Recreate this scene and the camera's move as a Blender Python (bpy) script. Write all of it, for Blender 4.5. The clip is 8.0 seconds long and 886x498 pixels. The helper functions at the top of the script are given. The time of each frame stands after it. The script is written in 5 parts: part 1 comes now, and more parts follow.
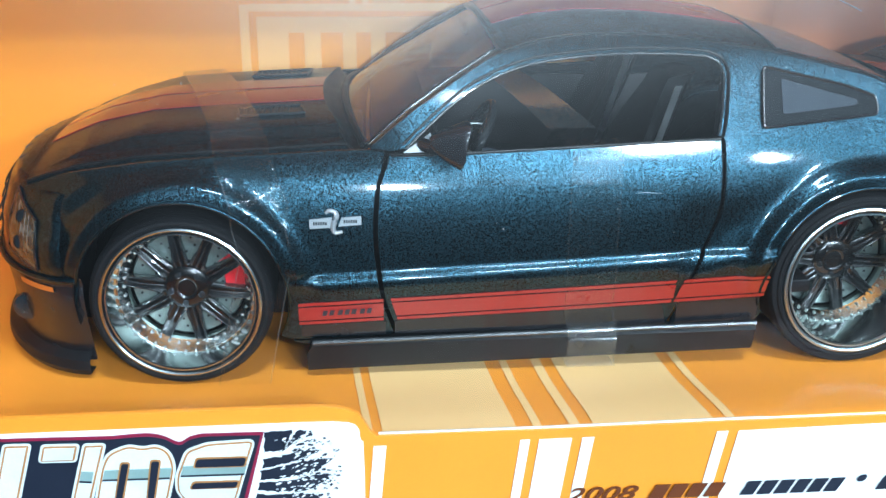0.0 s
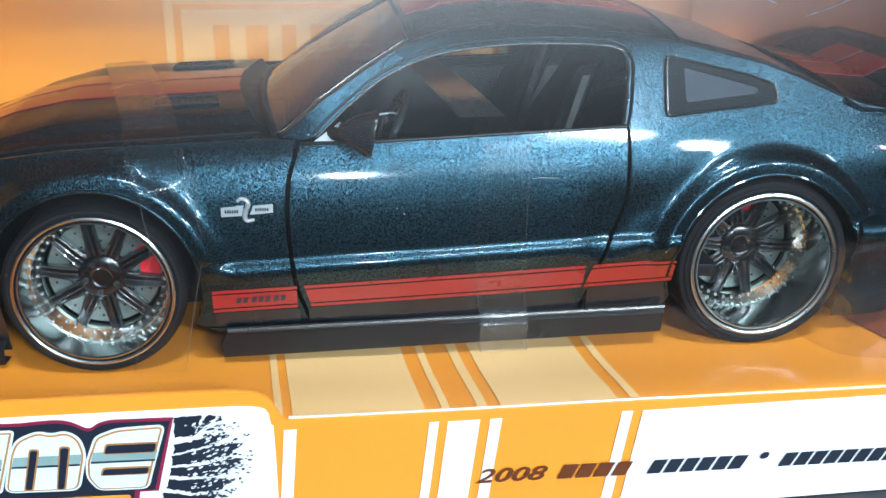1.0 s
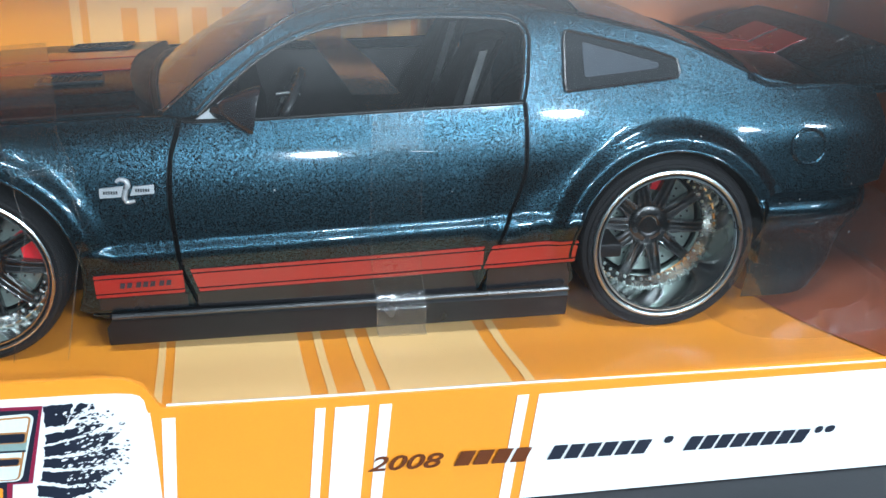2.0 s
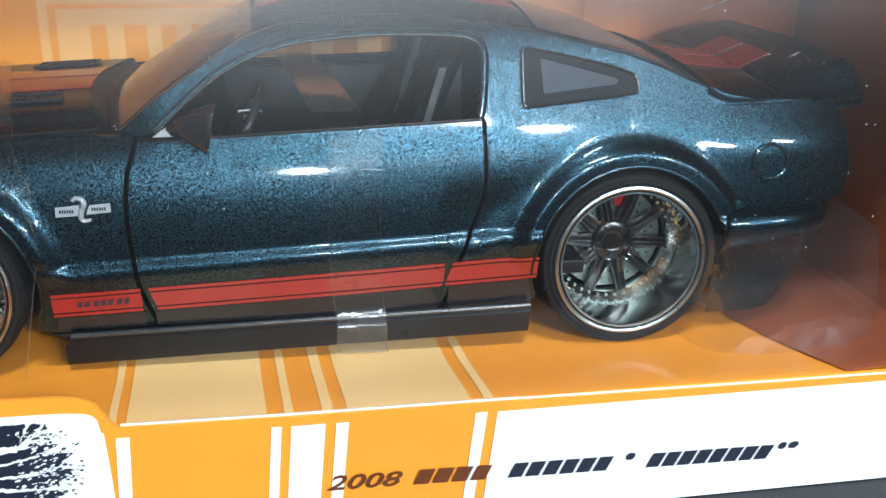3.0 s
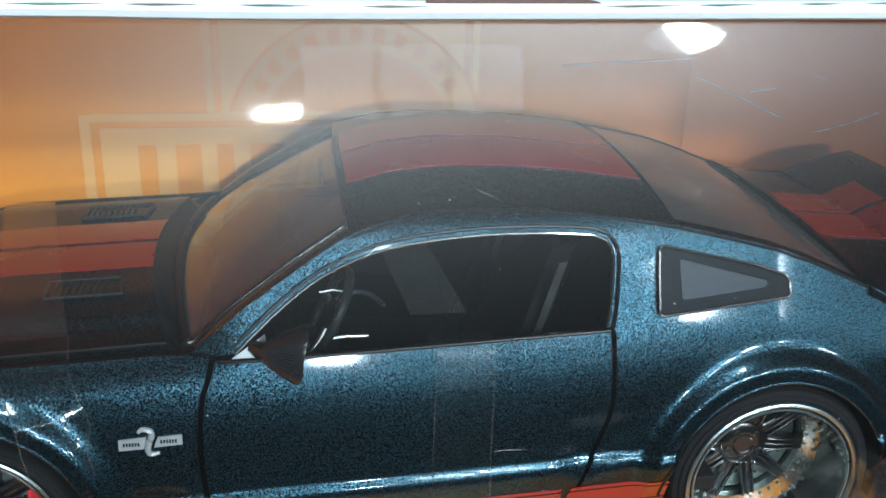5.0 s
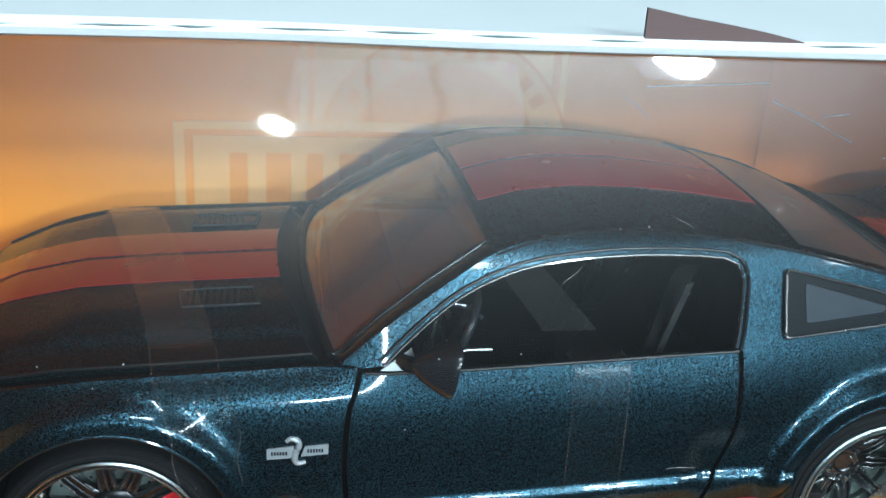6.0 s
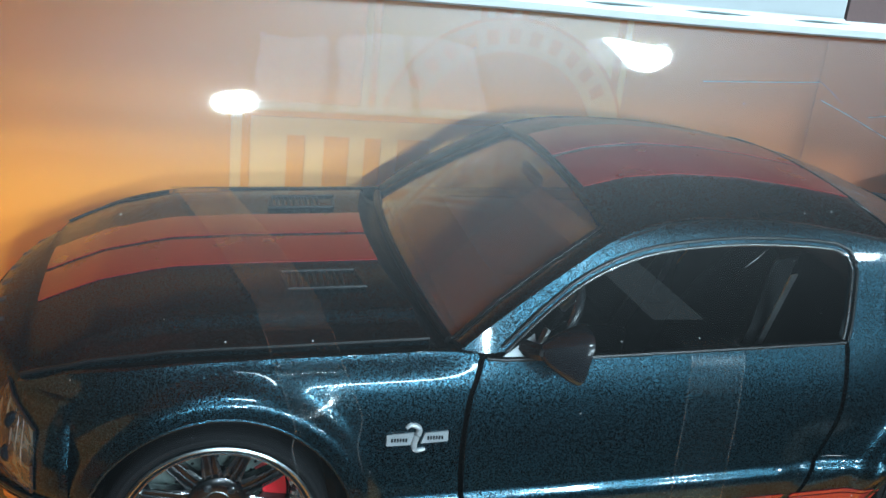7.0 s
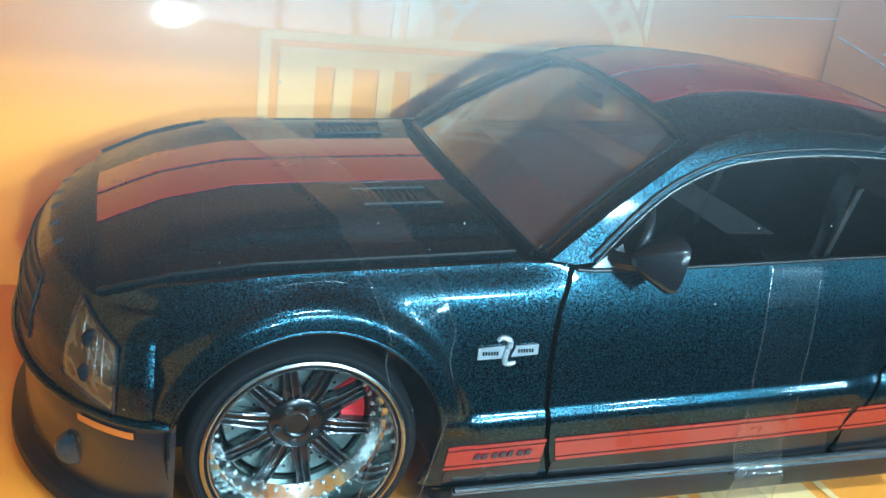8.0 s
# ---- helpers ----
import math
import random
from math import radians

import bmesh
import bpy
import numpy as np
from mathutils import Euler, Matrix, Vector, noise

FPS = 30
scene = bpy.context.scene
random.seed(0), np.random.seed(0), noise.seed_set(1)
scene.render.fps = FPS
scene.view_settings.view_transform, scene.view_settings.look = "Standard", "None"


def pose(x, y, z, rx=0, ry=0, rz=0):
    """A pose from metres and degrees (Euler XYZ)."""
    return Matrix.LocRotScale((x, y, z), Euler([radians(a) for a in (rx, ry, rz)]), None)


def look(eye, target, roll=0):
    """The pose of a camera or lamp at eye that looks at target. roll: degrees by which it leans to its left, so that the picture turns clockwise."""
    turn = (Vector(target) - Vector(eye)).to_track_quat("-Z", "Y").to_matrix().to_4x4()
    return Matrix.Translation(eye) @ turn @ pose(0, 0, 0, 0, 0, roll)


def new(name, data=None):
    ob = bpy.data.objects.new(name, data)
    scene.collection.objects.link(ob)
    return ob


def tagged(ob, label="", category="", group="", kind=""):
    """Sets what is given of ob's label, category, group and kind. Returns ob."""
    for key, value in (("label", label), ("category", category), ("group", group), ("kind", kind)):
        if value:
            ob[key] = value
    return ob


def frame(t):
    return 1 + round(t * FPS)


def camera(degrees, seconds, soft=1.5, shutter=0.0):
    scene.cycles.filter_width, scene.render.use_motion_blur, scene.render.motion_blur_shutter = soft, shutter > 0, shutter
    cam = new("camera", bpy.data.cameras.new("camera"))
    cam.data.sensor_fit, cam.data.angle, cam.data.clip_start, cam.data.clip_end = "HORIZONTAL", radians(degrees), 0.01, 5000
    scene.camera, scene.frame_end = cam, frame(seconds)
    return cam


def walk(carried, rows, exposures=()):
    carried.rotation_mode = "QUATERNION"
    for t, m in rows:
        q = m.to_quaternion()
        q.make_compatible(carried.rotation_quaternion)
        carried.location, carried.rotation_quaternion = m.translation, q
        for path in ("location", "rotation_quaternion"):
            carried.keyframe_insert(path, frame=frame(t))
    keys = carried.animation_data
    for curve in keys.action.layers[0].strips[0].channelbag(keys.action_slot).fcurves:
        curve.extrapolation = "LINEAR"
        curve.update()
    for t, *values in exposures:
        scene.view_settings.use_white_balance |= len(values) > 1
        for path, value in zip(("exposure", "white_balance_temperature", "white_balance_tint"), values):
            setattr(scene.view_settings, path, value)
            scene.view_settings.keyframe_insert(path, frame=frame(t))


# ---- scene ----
cam = camera(47.0, 8.0)
K = 1 / 24  # the model car is 1:24; all sizes below are those of the full-size car, in metres
ROWS = [
    (0.0, 0.6784, -3.6342, 1.9639, 69.164, -0.532, -4.953),
    (0.5, 0.7443, -3.6841, 1.9481, 68.875, -0.713, -6.439),
    (1.0, 0.8659, -3.7311, 1.9511, 69.045, -0.877, -7.135),
    (1.5, 1.0582, -3.6773, 1.9244, 69.119, -0.972, -7.753),
    (2.0, 1.2144, -3.6860, 1.8367, 69.130, -0.766, -8.406),
    (2.2, 1.2673, -3.7144, 1.8497, 68.926, -0.589, -8.278),
    (3.3, 1.3750, -3.6582, 1.8517, 70.045, -0.508, -8.605),
    (3.5, 1.3599, -3.5940, 2.0126, 69.562, -0.309, -8.257),
    (4.0, 1.2430, -3.3044, 2.3311, 69.397, -0.563, -8.251),
    (4.2, 1.2355, -3.1518, 2.3854, 68.979, -0.755, -8.107),
    (5.3, 0.9375, -2.7747, 2.4650, 68.183, -1.863, -8.260),
    (5.5, 0.8078, -2.7611, 2.4671, 68.189, -2.336, -8.511),
    (6.0, 0.4992, -2.7882, 2.5159, 68.401, -3.440, -9.276),
    (6.5, 0.2098, -2.7411, 2.4687, 68.578, -4.701, -10.577),
    (7.0, -0.1000, -2.6292, 2.3894, 68.694, -6.040, -12.568),
    (7.5, -0.3300, -2.5020, 2.2399, 68.736, -6.570, -13.944),
    (8.0, -0.5521, -2.5186, 2.0934, 68.227, -6.820, -16.612),
]
walk(cam, [(t, pose(x * K, y * K, z * K, rx, ry, rz)) for t, x, y, z, rx, ry, rz in ROWS],
     [(0.0, -0.13, 5270, -2), (1.0, -0.23, 5550, 1), (2.0, -0.29, 5650, 2), (3.5, -0.32, 5950, 4), (4.2, -0.38, 5850, 0), (5.3, -0.56, 5680, -3), (7.2, -0.47, 5200, -9), (7.6, -0.32, 5150, -10), (8.0, 0.14, 4520, -19)])

# ---- light ----
world = bpy.data.worlds.new("shop_air")
world.use_nodes = True
world.node_tree.nodes["Background"].inputs[0].default_value = (0.9, 0.95, 1.0, 1)
world.node_tree.nodes["Background"].inputs[1].default_value = 0.03
scene.world = world


def lamp(name, at, toward, wide, high, watts, tint=(0.93, 0.97, 1.0)):
    light = bpy.data.lights.new(name, "AREA")
    light.shape, light.size, light.size_y = "ELLIPSE" if high < 3.1 else "RECTANGLE", wide * K, high * K
    light.energy, light.color = watts * K * K, tint
    ob = new(name, light)
    ob.matrix_world = look([a * K for a in at], [a * K for a in toward])
    return ob


# place, what it faces, width, height, power
LAMPS = [((2.5, -44.5, 8.4), 1.7, 1.6, 8500), ((23.6, -44.5, 15.0), 4.2, 2.9, 15000), ((16.4, -44.5, 19.7), 5.2, 2.4, 26000)]
# unseen ceiling lights, added to brighten the top card and the car
CEILING_FILLS = [((8.0, -40.0, 21.6), 6.0, 3.6, 11000), ((37.0, -40.0, 21.6), 6.0, 3.6, 17000), ((3.0, -9.0, 21.6), 4.6, 3.2, 6500)]
for at, wide, high, watts in LAMPS:
    lamp("lamp_light", at, (1.2, 0, 0.8), wide, high, watts)
for at, wide, high, watts in CEILING_FILLS:
    lamp("ceiling_fill_light", at, (at[0], at[1] + (26 if at[1] < -20 else 4), 0.8), wide, high, watts)

# ---- materials ----


def material(name, base, rough=0.5, metal=0.0, coat=0.0, spec=0.5):
    m = bpy.data.materials.new(name)
    m.use_nodes = True
    p = m.node_tree.nodes["Principled BSDF"]
    p.inputs["Base Color"].default_value = (*base, 1)
    p.inputs["Roughness"].default_value = rough
    p.inputs["Metallic"].default_value = metal
    p.inputs["Coat Weight"].default_value = coat
    p.inputs["Coat Roughness"].default_value = 0.03
    p.inputs["Specular IOR Level"].default_value = spec
    return m, m.node_tree.nodes, m.node_tree.links, p


def coords(nodes, links, scale):
    tex = nodes.new("ShaderNodeTexCoord")
    mapping = nodes.new("ShaderNodeMapping")
    mapping.inputs["Scale"].default_value = (scale / K,) * 3
    links.new(tex.outputs["Object"], mapping.inputs["Vector"])
    return mapping.outputs["Vector"]


def grain(mat, base, spread=0.12, scale=9.0, fine=160.0, bump=0.15, rough_spread=0.1):
    """Two scales of tone and a fine relief."""
    m, nodes, links, p = mat
    big = nodes.new("ShaderNodeTexNoise")
    big.inputs["Scale"].default_value, big.inputs["Detail"].default_value = 1.0, 4.0
    links.new(coords(nodes, links, scale), big.inputs["Vector"])
    small = nodes.new("ShaderNodeTexNoise")
    small.inputs["Scale"].default_value, small.inputs["Detail"].default_value = 1.0, 2.0
    links.new(coords(nodes, links, fine), small.inputs["Vector"])
    both = nodes.new("ShaderNodeMix")
    both.data_type = "FLOAT"
    both.inputs[0].default_value = 0.35
    links.new(big.outputs["Fac"], both.inputs[2])
    links.new(small.outputs["Fac"], both.inputs[3])
    ramp = nodes.new("ShaderNodeValToRGB")
    ramp.color_ramp.elements[0].position, ramp.color_ramp.elements[1].position = 0.3, 0.7
    ramp.color_ramp.elements[0].color = (*[c * (1 - spread) for c in base], 1)
    ramp.color_ramp.elements[1].color = (*[min(1, c * (1 + spread)) for c in base], 1)
    links.new(both.outputs[0], ramp.inputs[0])
    links.new(ramp.outputs[0], p.inputs["Base Color"])
    r = p.inputs["Roughness"].default_value
    rough = nodes.new("ShaderNodeMapRange")
    rough.inputs[3].default_value, rough.inputs[4].default_value = max(0.02, r - rough_spread), min(1, r + rough_spread)
    links.new(big.outputs["Fac"], rough.inputs[0])
    links.new(rough.outputs[0], p.inputs["Roughness"])
    relief = nodes.new("ShaderNodeBump")
    relief.inputs["Strength"].default_value, relief.inputs["Distance"].default_value = bump, 0.004 * K
    links.new(small.outputs["Fac"], relief.inputs["Height"])
    links.new(relief.outputs[0], p.inputs["Normal"])
    return m


def plain(name, base, rough=0.5, metal=0.0, coat=0.0, spread=0.1, scale=9.0, fine=160.0, bump=0.1):
    return grain(material(name, base, rough, metal, coat), base, spread, scale, fine, bump)


def flake_paint():
    m, nodes, links, p = material("metallic_flake_paint", (0.01, 0.02, 0.03), 0.288, 0.9, 0.6)
    p.inputs["Coat Roughness"].default_value = 0.065
    p.inputs["Specular Tint"].default_value = (0.10, 0.22, 0.30, 1)
    cells = nodes.new("ShaderNodeTexVoronoi")
    cells.inputs["Scale"].default_value = 1.0
    links.new(coords(nodes, links, 390.0), cells.inputs["Vector"])
    ramp = nodes.new("ShaderNodeValToRGB")
    ramp.color_ramp.elements[0].position, ramp.color_ramp.elements[0].color = 0.42, (0.0028, 0.0072, 0.0104, 1)
    ramp.color_ramp.elements[1].position, ramp.color_ramp.elements[1].color = 1.0, (0.037, 0.085, 0.117, 1)
    split = nodes.new("ShaderNodeSeparateColor")
    links.new(cells.outputs["Color"], split.inputs[0])
    links.new(split.outputs[0], ramp.inputs[0])
    links.new(ramp.outputs[0], p.inputs["Base Color"])
    # each flake lies at its own small angle
    geo = nodes.new("ShaderNodeNewGeometry")
    centre = nodes.new("ShaderNodeVectorMath")
    centre.operation = "SUBTRACT"
    centre.inputs[1].default_value = (0.5, 0.5, 0.5)
    links.new(cells.outputs["Color"], centre.inputs[0])
    tilt = nodes.new("ShaderNodeVectorMath")
    tilt.operation = "SCALE"
    tilt.inputs["Scale"].default_value = 0.15
    links.new(centre.outputs[0], tilt.inputs[0])
    add = nodes.new("ShaderNodeVectorMath")
    links.new(geo.outputs["Normal"], add.inputs[0])
    links.new(tilt.outputs[0], add.inputs[1])
    norm = nodes.new("ShaderNodeVectorMath")
    norm.operation = "NORMALIZE"
    links.new(add.outputs[0], norm.inputs[0])
    links.new(norm.outputs[0], p.inputs["Normal"])
    return m


def clear_film(name, gloss=0.9, rough=0.04, tint=(1, 1, 1), base_gloss=0.05, haze=0.0, wrinkle=0.0, scale=2.0, smear=0.0):
    """Thin clear plastic: see-through, with a gloss that grows at grazing angles, and a faint pale haze."""
    m = bpy.data.materials.new(name)
    m.use_nodes = True
    nodes, links = m.node_tree.nodes, m.node_tree.links
    nodes.remove(nodes["Principled BSDF"])
    out = nodes["Material Output"]
    see, shine = nodes.new("ShaderNodeBsdfTransparent"), nodes.new("ShaderNodeBsdfGlossy")
    see.inputs[0].default_value = (*tint, 1)
    shine.inputs["Roughness"].default_value = rough
    shine.inputs["Color"].default_value = (gloss, gloss, gloss, 1)
    weight = nodes.new("ShaderNodeLayerWeight")
    steep = nodes.new("ShaderNodeMath")
    steep.operation = "POWER"
    steep.inputs[1].default_value = 4.0
    links.new(weight.outputs["Facing"], steep.inputs[0])
    amount = nodes.new("ShaderNodeMath")
    amount.operation = "MULTIPLY_ADD"
    amount.inputs[1].default_value, amount.inputs[2].default_value = 0.6, base_gloss
    amount.use_clamp = True
    links.new(steep.outputs[0], amount.inputs[0])
    mix = nodes.new("ShaderNodeMixShader")
    links.new(amount.outputs[0], mix.inputs[0])
    links.new(see.outputs[0], mix.inputs[1])
    links.new(shine.outputs[0], mix.inputs[2])
    last = mix
    if smear:
        wide = nodes.new("ShaderNodeBsdfGlossy")
        wide.inputs["Roughness"].default_value = 0.36
        veil = nodes.new("ShaderNodeMixShader")
        veil.inputs[0].default_value = smear
        links.new(mix.outputs[0], veil.inputs[1])
        links.new(wide.outputs[0], veil.inputs[2])
        last = veil
    if haze:
        dull = nodes.new("ShaderNodeBsdfDiffuse")
        dull.inputs[0].default_value = (0.8, 0.8, 0.8, 1)
        veil = nodes.new("ShaderNodeMixShader")
        veil.inputs[0].default_value = haze
        links.new(last.outputs[0], veil.inputs[1])
        links.new(dull.outputs[0], veil.inputs[2])
        last = veil
    links.new(last.outputs[0], out.inputs[0])
    if wrinkle:
        noise_tex = nodes.new("ShaderNodeTexNoise")
        noise_tex.inputs["Scale"].default_value, noise_tex.inputs["Detail"].default_value = 1.0, 3.0
        links.new(coords(nodes, links, scale), noise_tex.inputs["Vector"])
        relief = nodes.new("ShaderNodeBump")
        relief.inputs["Strength"].default_value, relief.inputs["Distance"].default_value = 1.0, wrinkle * K
        links.new(noise_tex.outputs["Fac"], relief.inputs["Height"])
        links.new(relief.outputs[0], shine.inputs["Normal"])
    return m


PAINT = flake_paint()

RED = plain("red_stripe_print", (0.255, 0.007, 0.009), 0.3, 0, 0.8, 0.08, 6, 90, 0.05)
BLACK_GLOSS = plain("black_gloss_plastic", (0.010, 0.010, 0.012), 0.24, 0, 0.1, 0.2, 8, 120, 0.05)
BLACK_SATIN = plain("black_satin_plastic", (0.007, 0.007, 0.008), 0.42, 0, 0, 0.2, 8, 120, 0.1)
SKIRT = plain("charcoal_plastic", (0.004, 0.004, 0.0048), 0.31, 0, 0.0, 0.15, 8, 120, 0.1)
TYRE = plain("black_rubber", (0.005, 0.005, 0.006), 0.75, 0, 0, 0.2, 14, 200, 0.3)
CHROME = plain("chrome", (0.66, 0.75, 0.77), 0.09, 1.0, 0, 0.05, 6, 60, 0.02)
BARREL = plain("dark_chrome", (0.84, 0.88, 0.86), 0.12, 1.0, 0, 0.05, 6, 60, 0.02)
RIVET = plain("bright_rivet_metal", (0.70, 0.75, 0.75), 0.22, 0.8)
DULL_RIVET = plain("satin_rivet_metal", (0.50, 0.56, 0.55), 0.3, 0.85)
COOL_LIP = plain("cool_chrome", (0.40, 0.47, 0.50), 0.30, 1.0, 0, 0.08, 6, 60, 0.03)
LIP = plain("warm_chrome", (0.46, 0.50, 0.52), 0.24, 1.0, 0, 0.08, 6, 60, 0.03)
DISC = plain("brushed_disc_metal", (0.19, 0.23, 0.215), 0.36, 0.7, 0, 0.25, 30, 220, 0.3)
RING = plain("satin_silver_metal", (0.86, 0.90, 0.87), 0.16, 1.0, 0, 0.1, 20, 120, 0.1)
RIDGE = plain("black_gloss_ridge", (0.018, 0.020, 0.022), 0.25, 0, 0.6)
SPOKE = plain("black_gloss_spoke", (0.004, 0.0045, 0.005), 0.22, 0, 0.3, 0.2, 8, 120, 0.05)
STEEL = plain("grey_metal", (0.55, 0.58, 0.58), 0.35, 1.0, 0, 0.2, 20, 200, 0.2)
CALIPER = plain("red_caliper_paint", (0.6, 0.01, 0.02), 0.35, 0, 0.3)
SILVER = plain("silver_print", (0.30, 0.32, 0.335), 0.35, 0.3, 0, 0.08, 20, 200, 0.05)
GREY_PANEL = plain("blue_grey_plastic", (0.05, 0.06, 0.075), 0.3)
DARK_PANEL = plain("dark_grey_plastic", (0.008, 0.010, 0.013), 0.4)
SLAT = plain("grey_slat_plastic", (0.018, 0.02, 0.022), 0.35)
SEAT = plain("dark_seat_plastic", (0.0025, 0.003, 0.0035), 0.6, 0, 0, 0.25, 10, 120, 0.3)
AMBER = plain("amber_lens", (0.45, 0.12, 0.015), 0.2, 0, 0.5)
REFLECTOR = plain("dark_chrome_reflector", (0.20, 0.27, 0.29), 0.28, 0.9, 0, 0.3, 25, 60, 0.1)
LAMP_GLASS = plain("smoky_lamp_plastic", (0.012, 0.018, 0.022), 0.1, 0.0, 0.2, 0.4, 25, 60, 0.15)
ORANGE = plain("orange_printed_card", (0.83, 0.30, 0.022), 0.38, 0, 0.25, 0.05, 1.2, 140, 0.06)
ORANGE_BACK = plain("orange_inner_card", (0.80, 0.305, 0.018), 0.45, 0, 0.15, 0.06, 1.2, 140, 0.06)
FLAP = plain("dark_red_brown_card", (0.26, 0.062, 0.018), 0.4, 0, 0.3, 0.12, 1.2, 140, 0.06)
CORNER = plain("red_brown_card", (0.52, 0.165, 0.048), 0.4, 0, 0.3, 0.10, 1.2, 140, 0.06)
CREAM = plain("pale_orange_print", (0.84, 0.53, 0.21), 0.38, 0, 0.25, 0.05, 1.2, 140, 0.06)
# shade towards the box's far corner is put into the card's colour
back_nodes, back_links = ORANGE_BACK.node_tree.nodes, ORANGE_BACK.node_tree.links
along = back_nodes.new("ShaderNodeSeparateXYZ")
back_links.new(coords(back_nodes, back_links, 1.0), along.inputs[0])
shade_reach = back_nodes.new("ShaderNodeMapRange")
shade_reach.inputs[1].default_value, shade_reach.inputs[2].default_value = 0.6, 4.0
shade_reach.interpolation_type = "SMOOTHSTEP"
back_links.new(along.outputs[0], shade_reach.inputs[0])
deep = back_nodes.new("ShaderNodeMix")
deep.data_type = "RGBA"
back_links.new(shade_reach.outputs[0], deep.inputs[0])
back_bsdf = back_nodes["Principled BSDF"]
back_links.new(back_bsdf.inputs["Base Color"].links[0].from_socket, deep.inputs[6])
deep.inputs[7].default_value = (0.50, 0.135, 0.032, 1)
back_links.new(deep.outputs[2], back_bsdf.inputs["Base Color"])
BACK_PRINT = plain("faint_pale_print", (0.82, 0.43, 0.12), 0.42, 0, 0.2, 0.05, 1.2, 140, 0.06)
FAINT_PRINT = plain("fainter_pale_print", (0.77, 0.355, 0.070), 0.42, 0, 0.2, 0.05, 1.2, 140, 0.06)
WHITE = plain("white_printed_card", (0.83, 0.84, 0.84), 0.4, 0, 0.2, 0.03, 1.5, 140, 0.05)
INK = plain("dark_navy_ink", (0.012, 0.016, 0.03), 0.4, 0, 0.2)
BROWN_INK = plain("brown_ink", (0.12, 0.03, 0.006), 0.4, 0, 0.2)
CRIMSON = plain("crimson_ink", (0.23, 0.012, 0.045), 0.4, 0, 0.2)
TEAL = plain("pale_teal_ink", (0.26, 0.36, 0.34), 0.4, 0, 0.2)
PALE_TEAL = plain("icy_white_ink", (0.72, 0.80, 0.78), 0.4, 0, 0.2)
GOLD = plain("golden_brown_ink", (0.42, 0.20, 0.06), 0.4, 0, 0.2)
CARD_EDGE = plain("raw_card_edge", (0.62, 0.60, 0.55), 0.8, 0, 0, 0.2, 20, 200, 0.3)
BROWN_CARD = plain("dark_brown_card", (0.10, 0.055, 0.05), 0.6)
SHELF = plain("dark_shelf_laminate", (0.006, 0.007, 0.010), 0.5, 0, 0, 0.3, 3, 60, 0.1)
WALL = plain("pale_wall_paint", (0.42, 0.425, 0.43), 0.8, 0, 0, 0.05, 0.1, 3, 0.2)
DIM_WALL = plain("dark_grey_wall_paint", (0.09, 0.10, 0.11), 0.7, 0, 0, 0.2, 0.1, 3, 0.2)
GROUND = plain("dark_floor_vinyl", (0.06, 0.06, 0.065), 0.45, 0, 0, 0.1, 0.2, 3, 0.1)
# the car glass has a pale haze that imitates bright reflections
GLASS = clear_film("tinted_model_glass", 0.9, 0.03, (0.90, 0.89, 0.88), 0.15, 0.045, 0.0)
SMOKED = clear_film("smoked_side_glass", 0.9, 0.04, (0.85, 0.83, 0.81), 0.05, 0.0, 0.0)
FILM = clear_film("clear_window_film", 0.95, 0.03, (0.98, 0.98, 0.98), 0.035, 0.0, 0.006, 1.3, 0.045)
STRAP = clear_film("clear_strap_plastic", 0.9, 0.12, (0.94, 0.94, 0.93), 0.05, 0.018, 0.006, 9.0)
THIN_STRAP = clear_film("thin_clear_strap_plastic", 0.9, 0.08, (0.97, 0.97, 0.96), 0.018, 0.002, 0.0015, 9.0)
# next but two: pale haze and strong gloss imitate the strap's bright reflection
SHEEN_STRAP = clear_film("sheen_strap_plastic", 0.95, 0.12, (0.80, 0.78, 0.75), 0.40, 0.045, 0.0012, 5.0)
BLISTER = clear_film("clear_blister_plastic", 0.95, 0.05, (0.90, 0.87, 0.86), 0.09, 0.012, 0.05, 3.5)
LENS = clear_film("clear_lamp_lens", 0.9, 0.06, (0.80, 0.83, 0.84), 0.06, 0.01, 0.004, 9.0)
GLINT_STRAP = clear_film("taut_strap_plastic", 0.35, 0.28, (0.96, 0.96, 0.96), 0.03, 0.004, 0.004, 9.0)
SPECK = clear_film("pale_specks", 0.9, 0.3, (0.85, 0.85, 0.85), 0.05, 0.3, 0.0)
FOLD = plain("grey_green_fold", (0.16, 0.19, 0.18), 0.6)
for dull_plastic in (SKIRT, SLAT, GREY_PANEL, DARK_PANEL, SEAT, TYRE, BLACK_SATIN):
    dull_plastic.node_tree.nodes["Principled BSDF"].inputs["Specular IOR Level"].default_value = 0.2
for matt_plastic in (GREY_PANEL, DARK_PANEL, SEAT):
    matt_plastic.node_tree.nodes["Principled BSDF"].inputs["Specular IOR Level"].default_value = 0.06
EDGE_PLASTIC = clear_film("cut_plastic_edge", 0.9, 0.15, (0.9, 0.92, 0.92), 0.05, 0.03, 0.0)
# glow of the panes added across the aisle
DAY = bpy.data.materials.new("added_pane_glow")
DAY.use_nodes = True
DAY.node_tree.nodes["Principled BSDF"].inputs["Emission Color"].default_value = (0.86, 0.95, 1.0, 1)
DAY.node_tree.nodes["Principled BSDF"].inputs["Emission Strength"].default_value = 2.0
GLOW = bpy.data.materials.new("lamp_diffuser_glow")
GLOW.use_nodes = True
GLOW.node_tree.nodes["Principled BSDF"].inputs["Emission Color"].default_value = (0.93, 0.97, 1.0, 1)
